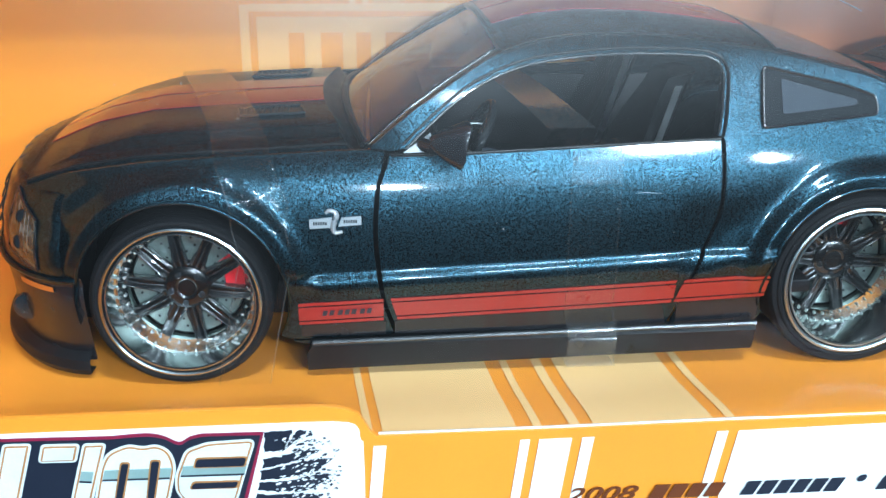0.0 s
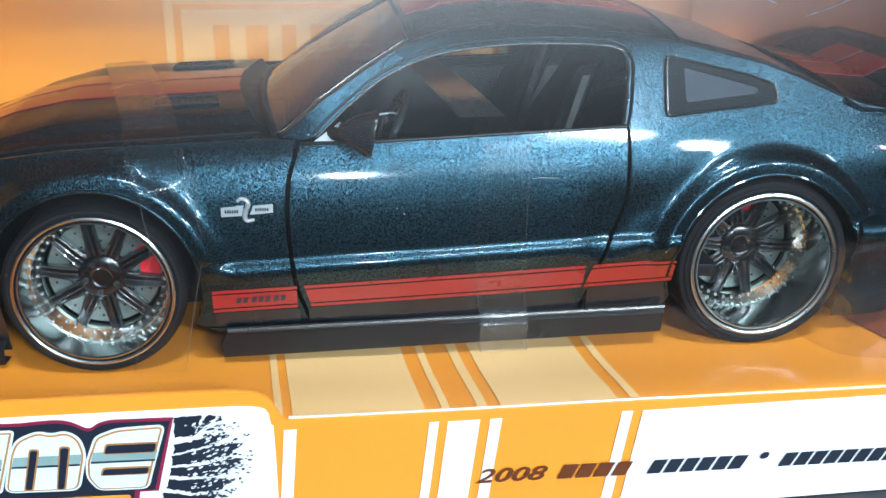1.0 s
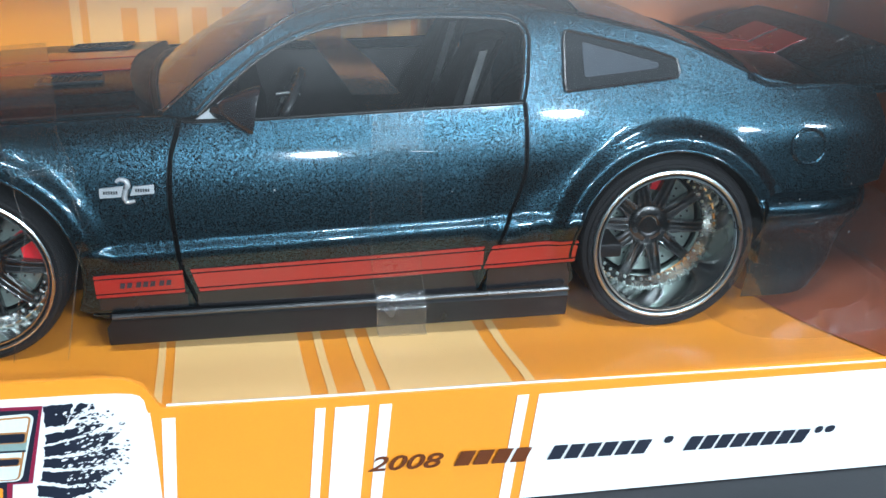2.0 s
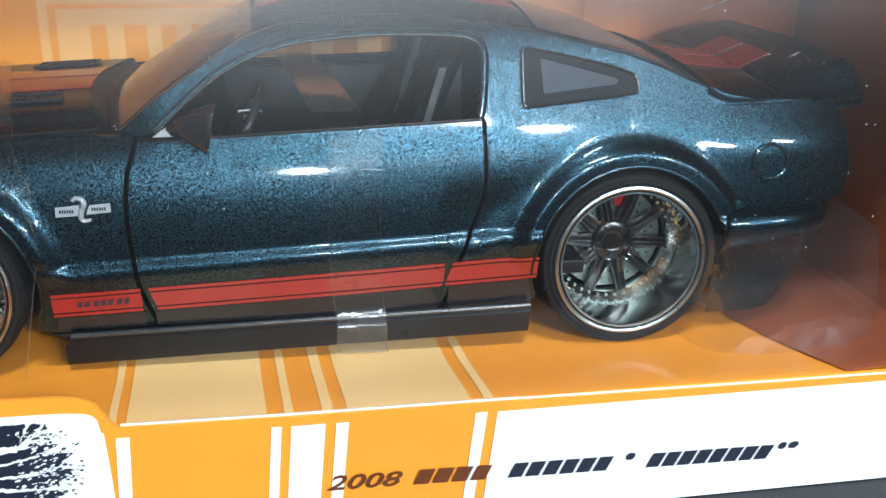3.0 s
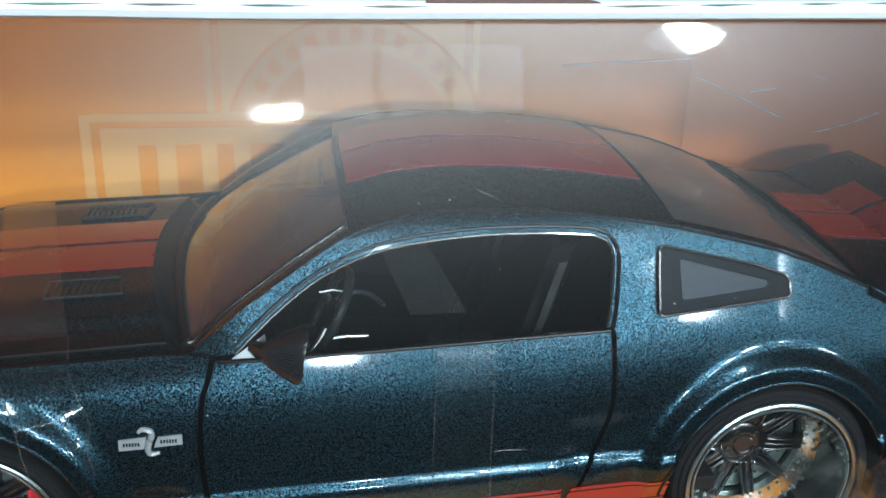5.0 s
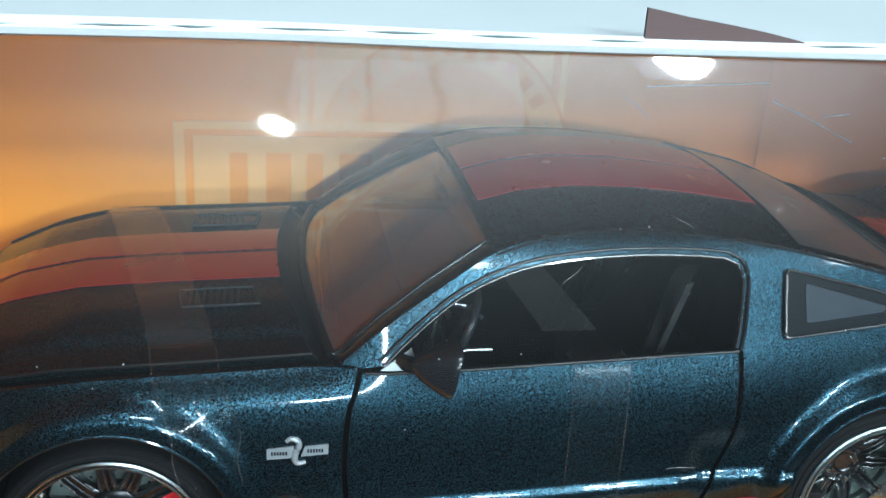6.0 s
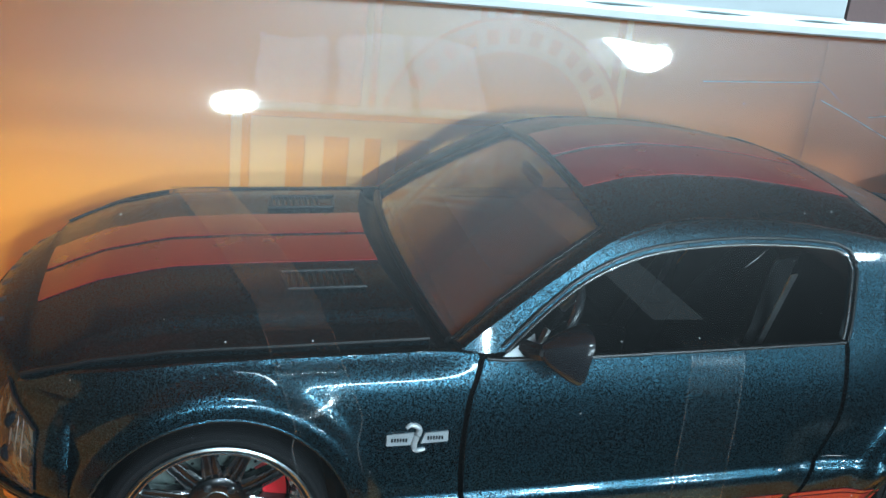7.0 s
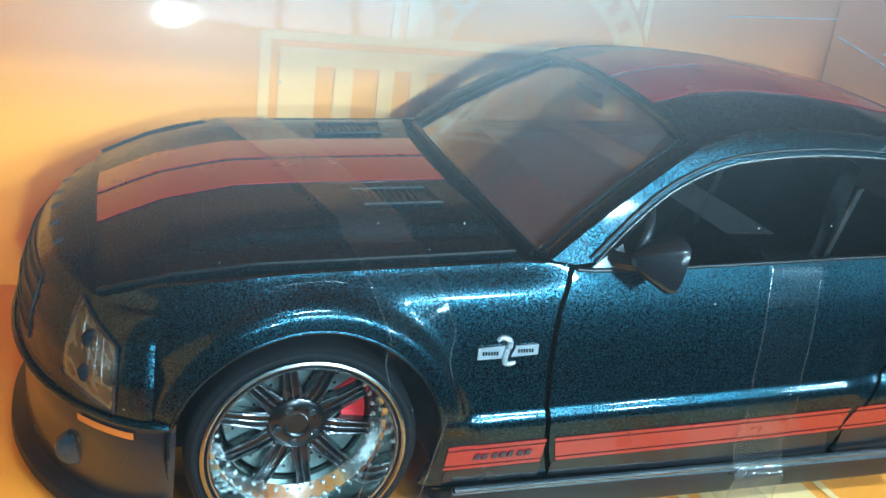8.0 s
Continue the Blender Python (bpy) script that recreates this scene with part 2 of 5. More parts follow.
GLOW.node_tree.nodes["Principled BSDF"].inputs["Emission Strength"].default_value = 3.0

# ---- mesh helpers ----


def holder(name, x, y, z):
    ob = new(name)
    ob.location = (x * K, y * K, z * K)
    ob.empty_display_size = 0.01
    return ob


def mesh_object(name, verts, faces, mat, parent=None, label="", smooth=True, angle=35):
    data = bpy.data.meshes.new(name)
    data.from_pydata([(v[0] * K, v[1] * K, v[2] * K) for v in verts], [], faces)
    data.update()
    if smooth:
        data.shade_smooth()
        data.set_sharp_from_angle(angle=radians(angle))
    data.materials.append(mat)
    ob = new(name, data)
    if parent:
        ob.parent = parent
        if parent.type == "EMPTY":
            ob.matrix_parent_inverse = Matrix.Translation(parent.location).inverted()
    return tagged(ob, label)


def joined(pieces):
    verts, faces = [], []
    for v, f in pieces:
        n = len(verts)
        verts += list(v)
        faces += [tuple(i + n for i in q) for q in f]
    return verts, faces


def grid(fn, us, vs):
    verts = [fn(u, v) for u in us for v in vs]
    n = len(vs)
    faces = [(i * n + j, i * n + j + 1, (i + 1) * n + j + 1, (i + 1) * n + j) for i in range(len(us) - 1) for j in range(n - 1)]
    return verts, faces


def flipped(vf):
    return vf[0], [tuple(reversed(f)) for f in vf[1]]


def thick(vf, off):
    """Gives an open sheet a second skin, off away from the first, and closes its rim."""
    verts, faces = [tuple(v) for v in vf[0]], list(vf[1])
    n = len(verts)
    edges = {}
    for f in faces:
        for a, b in zip(f, f[1:] + f[:1]):
            edges[(a, b)] = edges.get((a, b), 0) + 1
    rim = [(a, b) for a, b in edges if (b, a) not in edges]
    verts += [(x + off[0], y + off[1], z + off[2]) for x, y, z in verts]
    faces += [tuple(i + n for i in reversed(f)) for f in vf[1]]
    faces += [(b, a, a + n, b + n) for a, b in rim]
    return verts, faces


def dense(poly, step):
    out = []
    for a, b in zip(poly, poly[1:] + poly[:1]):
        k = max(1, int(math.hypot(b[0] - a[0], b[1] - a[1]) / step))
        out += [(a[0] + (b[0] - a[0]) * i / k, a[1] + (b[1] - a[1]) * i / k) for i in range(k)]
    return np.array(out)


def rounded(points, rounds=2):
    """Softens a closed outline by cutting its corners."""
    for _ in range(rounds):
        points = [q for a, b in zip(points, points[1:] + points[:1])
                  for q in ((a[0] * 0.75 + b[0] * 0.25, a[1] * 0.75 + b[1] * 0.25), (a[0] * 0.25 + b[0] * 0.75, a[1] * 0.25 + b[1] * 0.75))]
    return points


def spline(points, k=6):
    """A smooth open line through the points."""
    p = [np.array(points[0])] + [np.array(q) for q in points] + [np.array(points[-1])]
    out = []
    for i in range(1, len(p) - 2):
        for s in np.linspace(0, 1, k, endpoint=False):
            a, b, c, d = p[i - 1 : i + 3]
            out.append(tuple(0.5 * (2 * b + (c - a) * s + (2 * a - 5 * b + 4 * c - d) * s * s + (3 * b - a - 3 * c + d) * s**3)))
    return out + [tuple(points[-1])]


def inside(px, pz, poly):
    hit = np.zeros(px.shape, bool)
    x1, z1 = poly[:, 0], poly[:, 1]
    x2, z2 = np.roll(x1, -1), np.roll(z1, -1)
    for a, b, c, d in zip(x1, z1, x2, z2):
        if b != d:
            hit ^= ((b > pz) != (d > pz)) & (px < (c - a) * (pz - b) / (d - b) + a)
    return hit


def region(poly, fn, step=0.014):
    """A fine sheet over the outline poly in two coordinates, laid into space by fn."""
    edge = dense(poly, step * 0.5)
    lo, hi = edge.min(0) - step, edge.max(0) + step
    us, vs = np.arange(lo[0], hi[0] + step, step), np.arange(lo[1], hi[1] + step, step)
    cu, cv = np.meshgrid((us[:-1] + us[1:]) / 2, (vs[:-1] + vs[1:]) / 2, indexing="ij")
    keep = inside(cu, cv, edge)
    count = np.zeros((len(us), len(vs)), int)
    for a in (0, 1):
        for b in (0, 1):
            count[a : len(us) - 1 + a, b : len(vs) - 1 + b] += keep
    ids = -np.ones(count.shape, int)
    used = np.argwhere(count > 0)
    ids[count > 0] = np.arange(len(used))
    flat = np.stack([us[used[:, 0]], vs[used[:, 1]]], 1)
    rim = np.where(count[used[:, 0], used[:, 1]] < 4)[0]
    for i in rim:
        flat[i] = edge[((edge - flat[i]) ** 2).sum(1).argmin()]
    faces = [(int(ids[i, j]), int(ids[i + 1, j]), int(ids[i + 1, j + 1]), int(ids[i, j + 1])) for i, j in np.argwhere(keep)]
    return [fn(u, v) for u, v in flat], faces


def lathe(profile, centre, turns=64):
    """Turns a profile of (radius, y) about the axle through centre, which runs along y."""
    cx, cy, cz = centre
    def at(a, i):
        r, y = profile[i]
        return (cx + r * math.cos(a), cy + y, cz + r * math.sin(a))
    n, k = turns, len(profile)
    verts = [at(2 * math.pi * a / n, i) for a in range(n) for i in range(k)]
    faces = [(a * k + i, a * k + i + 1, ((a + 1) % n) * k + i + 1, ((a + 1) % n) * k + i) for a in range(n) for i in range(k - 1)]
    return verts, faces


def tube(points, radius, sides=8, closed=False):
    pts = [Vector(p) for p in points]
    verts, faces = [], []
    n = len(pts)
    for i, p in enumerate(pts):
        a, b = pts[(i - 1) % n if closed else max(0, i - 1)], pts[(i + 1) % n if closed else min(n - 1, i + 1)]
        way = (b - a).normalized()
        side = way.cross(Vector((0, 0, 1)) if abs(way.z) < 0.9 else Vector((0, 1, 0))).normalized()
        up = side.cross(way)
        r = radius[i] if isinstance(radius, (list, tuple)) else radius
        for s in range(sides):
            q = p + side * (r * math.cos(2 * math.pi * s / sides)) + up * (r * math.sin(2 * math.pi * s / sides))
            verts.append(tuple(q))
    for i in range(n if closed else n - 1):
        for s in range(sides):
            j = (i + 1) % n
            faces.append((i * sides + s, i * sides + (s + 1) % sides, j * sides + (s + 1) % sides, j * sides + s))
    if not closed:
        faces += [tuple(reversed(range(sides))), tuple(range((n - 1) * sides, n * sides))]
    return verts, faces


def block(x0, x1, y0, y1, z0, z1, bevel=0.01, seg=2):
    bm = bmesh.new()
    bmesh.ops.create_cube(bm, size=1)
    for v in bm.verts:
        v.co = Vector(((x0 + x1) / 2 + v.co.x * (x1 - x0), (y0 + y1) / 2 + v.co.y * (y1 - y0), (z0 + z1) / 2 + v.co.z * (z1 - z0)))
    if bevel:
        bmesh.ops.bevel(bm, geom=bm.edges[:], offset=bevel, segments=seg, affect="EDGES", profile=0.5)
    bm.verts.index_update()
    out = [tuple(v.co) for v in bm.verts], [tuple(v.index for v in f.verts) for f in bm.faces]
    bm.free()
    return out


def moved(vf, m):
    return [tuple(m @ Vector(v)) for v in vf[0]], vf[1]


def plate(poly, fn, depth):
    """A flat printed shape: an outline in two coordinates, laid by fn(u, v, height), depth proud."""
    n = len(poly)
    bm = bmesh.new()
    low = [bm.verts.new(fn(u, v, 0)) for u, v in poly]
    high = [bm.verts.new(fn(u, v, depth)) for u, v in poly]
    top = bm.faces.new(high)
    for i in range(n):
        bm.faces.new((low[i], low[(i + 1) % n], high[(i + 1) % n], high[i]))
    bmesh.ops.triangulate(bm, faces=[top])
    bmesh.ops.recalc_face_normals(bm, faces=bm.faces[:])
    bm.verts.index_update()
    out = [tuple(v.co) for v in bm.verts], [tuple(v.index for v in f.verts) for f in bm.faces]
    bm.free()
    return out


def step01(a, b, x):
    s = min(1, max(0, (x - a) / (b - a)))
    return s * s * (3 - 2 * s)


def fillet(poly, r, n=4):
    """Rounds each corner of an outline off by about r."""
    out = []
    for i, p in enumerate(poly):
        p, a, b = Vector(p), Vector(poly[i - 1]), Vector(poly[(i + 1) % len(poly)])
        ra, rb = min(r, (a - p).length * 0.45), min(r, (b - p).length * 0.45)
        q0, q1 = p + (a - p).normalized() * ra, p + (b - p).normalized() * rb
        for k in range(n + 1):
            t = k / n
            out.append(tuple(q0 * (1 - t) ** 2 + p * 2 * t * (1 - t) + q1 * t * t))
    return out


# ---- the shop round the box ----
FLOOR_Z = -0.53


def wall(name, x0, x1, y0, y1, z0, z1, mat, label):
    ob = mesh_object(name, *block(x0, x1, y0, y1, z0, z1, 0), mat, smooth=False)
    return tagged(ob, label, name.split("_")[0], kind="structure")


wall("wall_opposite", -45, 48, -47, -46, -28, 22, WALL, "pale painted wall across the shop aisle")
wall("wall_behind", -45, 48, 8, 9, -28, 22, DIM_WALL, "dark grey panel wall behind the shelf")
wall("wall_west", -46, -45, -47, 9, -28, 22, DIM_WALL, "dark grey painted side wall of the shop")
wall("wall_east", 48, 49, -47, 9, -28, 22, DIM_WALL, "dark grey painted side wall of the shop")
wall("ceiling", -46, 49, -47, 9, 22, 23, WALL, "white painted shop ceiling")
wall("floor", -46, 49, -47, 9, -29, -28, GROUND, "dark vinyl shop floor")
# glowing window panes added in the opposite wall, for haze and soft light
window_root = tagged(holder("window_1", 9.0, -45.9, 8.0), "added wide glowing panes in dark metal frames", "window", kind="structure")
for i in range(3):
    x0 = 3.4 + 4.0 * i
    mesh_object("pane", *block(x0 + 0.2, x0 + 3.8, -45.95, -45.85, 8.2, 15.2, 0), DAY, window_root, "bright pane with daylight behind", smooth=False)
for i in range(4):
    mesh_object("frame_post", *block(3.2 + 4.0 * i, 3.6 + 4.0 * i, -46.02, -45.7, 7.8, 15.6, 0.04), DIM_WALL, window_root)
for z in (7.8, 15.2):
    mesh_object("frame_rail", *block(3.6, 15.2, -46.02, -45.72, z, z + 0.4, 0.04), DIM_WALL, window_root)
counter = mesh_object("shop_counter", *block(-40, 44, -45.9, -34, -27.99, 3.0, 0.3), DIM_WALL)
tagged(counter, "long dark grey shop counter against the wall", "counter")
shelf = mesh_object("shelf", *block(-12, 16, -1.6, 7.9, FLOOR_Z - 0.5, FLOOR_Z, 0.05), SHELF)
tagged(shelf, "dark glossy laminate shelf board under the box", "shelf", kind="structure")
for at, wide, high, watts in LAMPS:
    lamp_root = holder("wall_lamp", at[0], -45.95, at[2])
    tagged(lamp_root, "white oval shop lamp fixed to the wall", "lamp", "shop lamps")
    for part_name, r, ya, yb, mat in (("housing", 0.60, -44.9, -46.02, WALL), ("diffuser", 0.53, -44.7, -44.95, GLOW)):
        vf = lathe([(0.0, yb), (r, yb), (r, ya - 0.05), (r - 0.03, ya), (0.0, ya)], (0, 0, 0), 40)
        mesh_object(part_name, [(at[0] + x * wide, y, at[2] + z * high) for x, y, z in vf[0]], vf[1], mat, lamp_root)
# housings for the added ceiling lights
for at, wide, high, watts in CEILING_FILLS:
    lamp_root = holder("ceiling_fill", at[0], at[1], 22.0)
    tagged(lamp_root, "white panel of an added, unseen ceiling fill light", "lamp", "shop lamps")
    mesh_object("housing", *block(at[0] - wide * 0.6, at[0] + wide * 0.6, at[1] - high * 0.7, at[1] + high * 0.7, 21.8, 22.02, 0.05), WALL, lamp_root)

# ---- the display box ----
BACK_Y = 2.05
TOP_Z = 2.1
X0, X1 = -1.75, 4.15


def front_y(x):
    """Where the tray's front edge and the window's foot run."""
    return -0.452 + 0.025 * (x - 0.72)


box = holder("display_box", 1.2, 0.8, FLOOR_Z)
tagged(box, "orange and white printed card window box holding a toy car", "box")


def tray_z(y):
    return 0.036 * step01(0.05, -0.45, y) if y < 0.05 else 0.0


def tray(x, s, off=0.0):
    y = front_y(x) + s * (BACK_Y - front_y(x))
    return (x, y, tray_z(y) + off)


mesh_object("tray_floor", *thick(flipped(grid(tray, np.linspace(X0, X1, 60), np.linspace(0, 1, 60))), (0, 0, -0.03)), ORANGE, box, "orange glossy card tray floor")


def tray_stripe(xa, xb, mat, lift):
    """A printed band that runs from the front edge to the back; xa, xb: its sides at the front edge."""
    def at(u, s):
        y = front_y(u) + s * (BACK_Y - front_y(u)) + 0.004 * (1 - s)
        return (u - 0.075 * (y + 0.45), y, tray_z(y) + lift)
    mesh_object("printed_stripe", *flipped(grid(at, np.linspace(xa, xb, 3), np.linspace(0, 1, 50))), mat, box)


for xa, xb in ((0.694, 0.722), (0.757, 1.244), (1.306, 1.338), (1.440, 1.480), (1.530, 1.985), (2.036, 2.072)):
    tray_stripe(xa, xb, CREAM, 0.004)

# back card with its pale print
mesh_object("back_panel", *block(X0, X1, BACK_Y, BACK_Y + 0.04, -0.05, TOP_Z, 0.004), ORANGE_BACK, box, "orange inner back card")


def on_back(u, v, h):
    return (u, BACK_Y - 0.003 - h, v)


def bar(poly, mat, fn, name="printed_shape", depth=0.003, parent=None, label=""):
    return mesh_object(name, *plate(poly, fn, depth), mat, parent or box, label, smooth=False)


def rect(a, b, c, d):
    return [(a, c), (b, c), (b, d), (a, d)]


BACK_PRINTS = [rect(0.07, 0.12, 0.0, 1.23), rect(0.12, 1.98, 1.195, 1.235), rect(1.93, 1.98, 0.0, 1.195),
               rect(0.665, 0.70, 1.235, TOP_Z), rect(0.735, 1.20, 1.235, TOP_Z), rect(1.235, 1.27, 1.235, TOP_Z),
               rect(1.36, 1.40, 1.235, TOP_Z), rect(1.44, 1.90, 1.235, TOP_Z), rect(1.94, 1.975, 1.235, TOP_Z)]
for poly in BACK_PRINTS:
    bar(poly, BACK_PRINT, on_back)
# the pale plate of the back print, left open round its plain orange blocks
for poly in (rect(0.16, 1.89, 1.08, 1.165), rect(0.16, 0.33, 0.1, 1.08), rect(0.415, 0.505, 0.1, 1.08), rect(0.625, 0.70, 0.1, 1.08), rect(0.78, 0.86, 0.1, 1.08),
             rect(1.02, 1.12, 0.1, 1.08), rect(1.24, 1.36, 0.1, 1.08), rect(1.50, 1.62, 0.1, 1.08), rect(1.76, 1.89, 0.1, 1.08),
             rect(0.33, 0.415, 0.1, 0.3), rect(0.505, 0.625, 0.1, 0.22), rect(0.345, 0.40, 0.62, 0.66)):
    bar(poly, BACK_PRINT, on_back)

# a pale printed arch with plain marks, round an orange half disc
def on_arch(a, r, level):
    return on_back(1.378 + r * math.cos(a), max(1.24, 1.072 + r * math.sin(a)), 0.003 * level)


ARCH_ANGLES = np.linspace(radians(14), radians(166), 49)
for r0, r1, level, mat, part_name in ((0.0, 0.465, 2, ORANGE_BACK, "printed_half_disc"), (0.465, 0.615, 2, FAINT_PRINT, "printed_arch"), (0.615, 0.632, 2, ORANGE_BACK, "printed_arch_edge")):
    mesh_object(part_name, *grid(lambda a, r: on_arch(a, r, level), ARCH_ANGLES, (r0, (r0 + r1) / 2, r1)), mat, box, smooth=False)
for i in range(11):
    a0 = radians(30 + 11.4 * i)
    mesh_object("printed_mark", *grid(lambda a, r: on_arch(a, r, 3), np.linspace(a0, a0 + radians(6), 4), (0.505, 0.575)), ORANGE_BACK, box, smooth=False)

# side flaps and outer walls
def right_flap(s, h):
    y = front_y(3.5) + s * (BACK_Y - front_y(3.5))
    foot = 3.50 - 0.33 * (min(y, 0.85) + 0.44)
    if h < 0.35:  # its foot slopes up out of the tray, under the car's tail
        k = h / 0.35
        return (foot + (3.95 - foot) * k, y, tray_z(y) + 0.007 + 0.045 * k)
    g = (h - 0.35) / 0.65
    return (3.95 + 0.15 * g, y, tray_z(y) + 0.052 + (TOP_Z - 0.09) * g)


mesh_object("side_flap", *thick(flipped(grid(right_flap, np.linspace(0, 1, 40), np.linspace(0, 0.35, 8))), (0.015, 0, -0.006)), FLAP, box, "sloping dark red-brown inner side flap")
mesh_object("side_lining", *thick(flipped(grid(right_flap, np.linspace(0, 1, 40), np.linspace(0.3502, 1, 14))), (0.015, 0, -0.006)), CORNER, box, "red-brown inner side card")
# the card bends round the far corner of the box in a soft curve
def corner_at(s, z, off=0.0):
    bend = math.pi / 2 * s
    return (3.05 + 0.92 * math.sin(bend) - off * math.sin(bend), BACK_Y - 0.012 - 0.72 * (1 - math.cos(bend)) - off * math.cos(bend), z)


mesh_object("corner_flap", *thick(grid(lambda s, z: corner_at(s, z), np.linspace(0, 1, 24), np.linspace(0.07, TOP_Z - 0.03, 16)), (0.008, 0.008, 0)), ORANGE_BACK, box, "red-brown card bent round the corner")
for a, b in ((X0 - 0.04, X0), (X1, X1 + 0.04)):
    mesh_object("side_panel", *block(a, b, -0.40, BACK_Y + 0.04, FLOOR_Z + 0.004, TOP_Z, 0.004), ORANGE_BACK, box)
mesh_object("base_panel", *block(X0, X1, -0.22, BACK_Y + 0.03, FLOOR_Z, FLOOR_Z + 0.03, 0.004), ORANGE, box)
mesh_object("rear_foot", *block(X0, X1, BACK_Y, BACK_Y + 0.04, FLOOR_Z + 0.032, -0.052, 0.004), ORANGE, box)


# front panel: leans back towards its foot, with a raised tab for the title plate
def on_front(u, v, h=0.0):
    """v: height above the tray edge; the panel's foot tucks in."""
    y = front_y(u) - 0.012 - h
    return (u, y + 0.165 * (0.02 - v), v)


TAB = [(-1.9, 0.205), (0.30, 0.192), (0.55, 0.186), (0.62, 0.174), (0.67, 0.146), (0.695, 0.103), (0.712, 0.062), (0.73, 0.044)]
outline = [(X0 - 0.04, FLOOR_Z + 0.004), (X1 + 0.04, FLOOR_Z + 0.004), (X1 + 0.04, 0.012), (3.07, 0.018), (2.0, 0.030), (1.34, 0.034)] + TAB[:0:-1] + [(X0 - 0.04, 0.205)]
mesh_object("front_panel", *thick(region(outline, on_front, 0.02), (0, 0.022, 0)), ORANGE, box, "orange printed front panel with a raised rounded tab")
edge_line = spline([(X1, front_y(X1) + 0.002, 0.014), (3.07, front_y(3.07) + 0.002, 0.02), (2.0, front_y(2.0) + 0.002, 0.032), (1.34, front_y(1.34) + 0.002, 0.036), (0.74, front_y(0.74) + 0.002, 0.045)], 10)
mesh_object("card_edge", *tube(edge_line, 0.006, 6), CARD_EDGE, box)


def front_print(poly, mat, level=1, name="printed_shape", parent=None, label=""):
    return bar(poly, mat, lambda u, v, h: on_front(u, v, 0.003 * level + h), name, 0.002, parent, label)


FOOT = FLOOR_Z + 0.006


def leaning(a, b, c, d):
    """An upright printed bar whose foot leans a little."""
    return [(a + 0.075 * (c - d), c), (b + 0.075 * (c - d), c), (b, d), (a, d)]


for xa, xb, top in ((0.722, 0.768, 0.002), (1.256, 1.292, -0.004), (1.326, 1.448, -0.006), (1.487, 1.532, -0.007), (2.000, 2.044, -0.011)):
    front_print(leaning(xa, xb, FOOT, top), WHITE, 1, "printed_stripe")
front_print(leaning(2.083, 2.2, FOOT, -0.013)[:1] + [(X1, FOOT), (X1, -0.013), (2.083, -0.013)], WHITE, 1, "printed_plate")
front_print(rounded([(-1.72, FOOT), (0.688, FOOT), (0.688, 0.03), (0.676, 0.03), (0.67, 0.10), (0.62, 0.122), (0.45, 0.128), (-1.72, 0.15)], 1), WHITE, 1, "title_plate", label="white title plate")

# top card: bright white outside, a dark slot where the hanging tab is folded away
def top_card(x, s):
    return (x, front_y(x) - 0.03 + s * (BACK_Y + 0.04 - front_y(x) + 0.03), TOP_Z + 0.012 + 0.008 * math.sin(3 * x))


mesh_object("top_panel", *thick(flipped(grid(top_card, np.linspace(X0 - 0.04, X1 + 0.04, 50), np.linspace(0, 1, 12))), (0, 0, -0.012)), WHITE, box, "bright white top card")
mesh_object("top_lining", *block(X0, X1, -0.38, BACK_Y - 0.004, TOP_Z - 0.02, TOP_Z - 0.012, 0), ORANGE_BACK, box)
lip = spline([(X0, front_y(X0) - 0.03, TOP_Z + 0.0), (0.3, front_y(0.3) - 0.03, TOP_Z + 0.012), (1.3, front_y(1.3) - 0.03, TOP_Z + 0.002), (X1, front_y(X1) - 0.03, TOP_Z)], 10)
mesh_object("top_lip", *tube(lip, 0.022, 8), WHITE, box)
# a torn tab of the top card stands up at the front edge
def tab_at(u, v, h):
    return (u, front_y(u) - 0.028 - h + 0.05 * (v - TOP_Z), v)


TORN_TAB = [(1.386, TOP_Z + 0.0), (1.835, TOP_Z - 0.012), (1.80, TOP_Z + 0.022), (1.70, TOP_Z + 0.042), (1.60, TOP_Z + 0.058), (1.50, TOP_Z + 0.072), (1.388, TOP_Z + 0.092)]
mesh_object("torn_tab", *plate(TORN_TAB, tab_at, 0.012), BROWN_CARD, box, "dark brown inside of a torn card tab", smooth=False)


# clear window film, bulging a little
def film(x, s):
    z = 0.02 + s * (TOP_Z - 0.02)
    r = 3.8
    sag = math.sqrt(r * r - (z - 1.05) ** 2) - math.sqrt(r * r - 1.05**2)
    u = min(x, 2.6)
    across = -0.460 + 0.012 * u + 0.00625 * u * u + 0.045 * (x - u)
    return (x, across + 0.004 - sag * 0.9, z)


pane = mesh_object("window_film", *flipped(grid(film, np.linspace(X0, X1, 60), np.linspace(0, 1, 48))), FILM, box, "clear bulging plastic window film")
pane.visible_shadow = False

# ---- the toy car ----
YC = 0.948
# the flank in section: its foot as depths, the shoulder and cabin side as slopes that swell and ease
LOW_Z = [-0.6, 0.05, 0.2, 0.30, 0.38, 0.42, 0.450, 0.468]
LOW_Y = [0.13, 0.115, 0.07, 0.047, 0.027, 0.019, 0.022, 0.038]
SLOPE_Z = [0.468, 0.55, 0.65, 0.75, 0.80, 0.85, 0.90, 0.94, 0.965, 0.99, 1.03, 1.10, 1.18, 1.26, 1.31, 1.36, 1.42]
SLOPES = [0.02, 0.035, 0.075, 0.172, 0.232, 0.298, 0.332, 0.342, 0.340, 0.330, 0.318, 0.332, 0.38, 0.46, 0.62, 1.0, 1.7]
FLANK_Z = np.arange(-0.6, 1.42, 0.004)
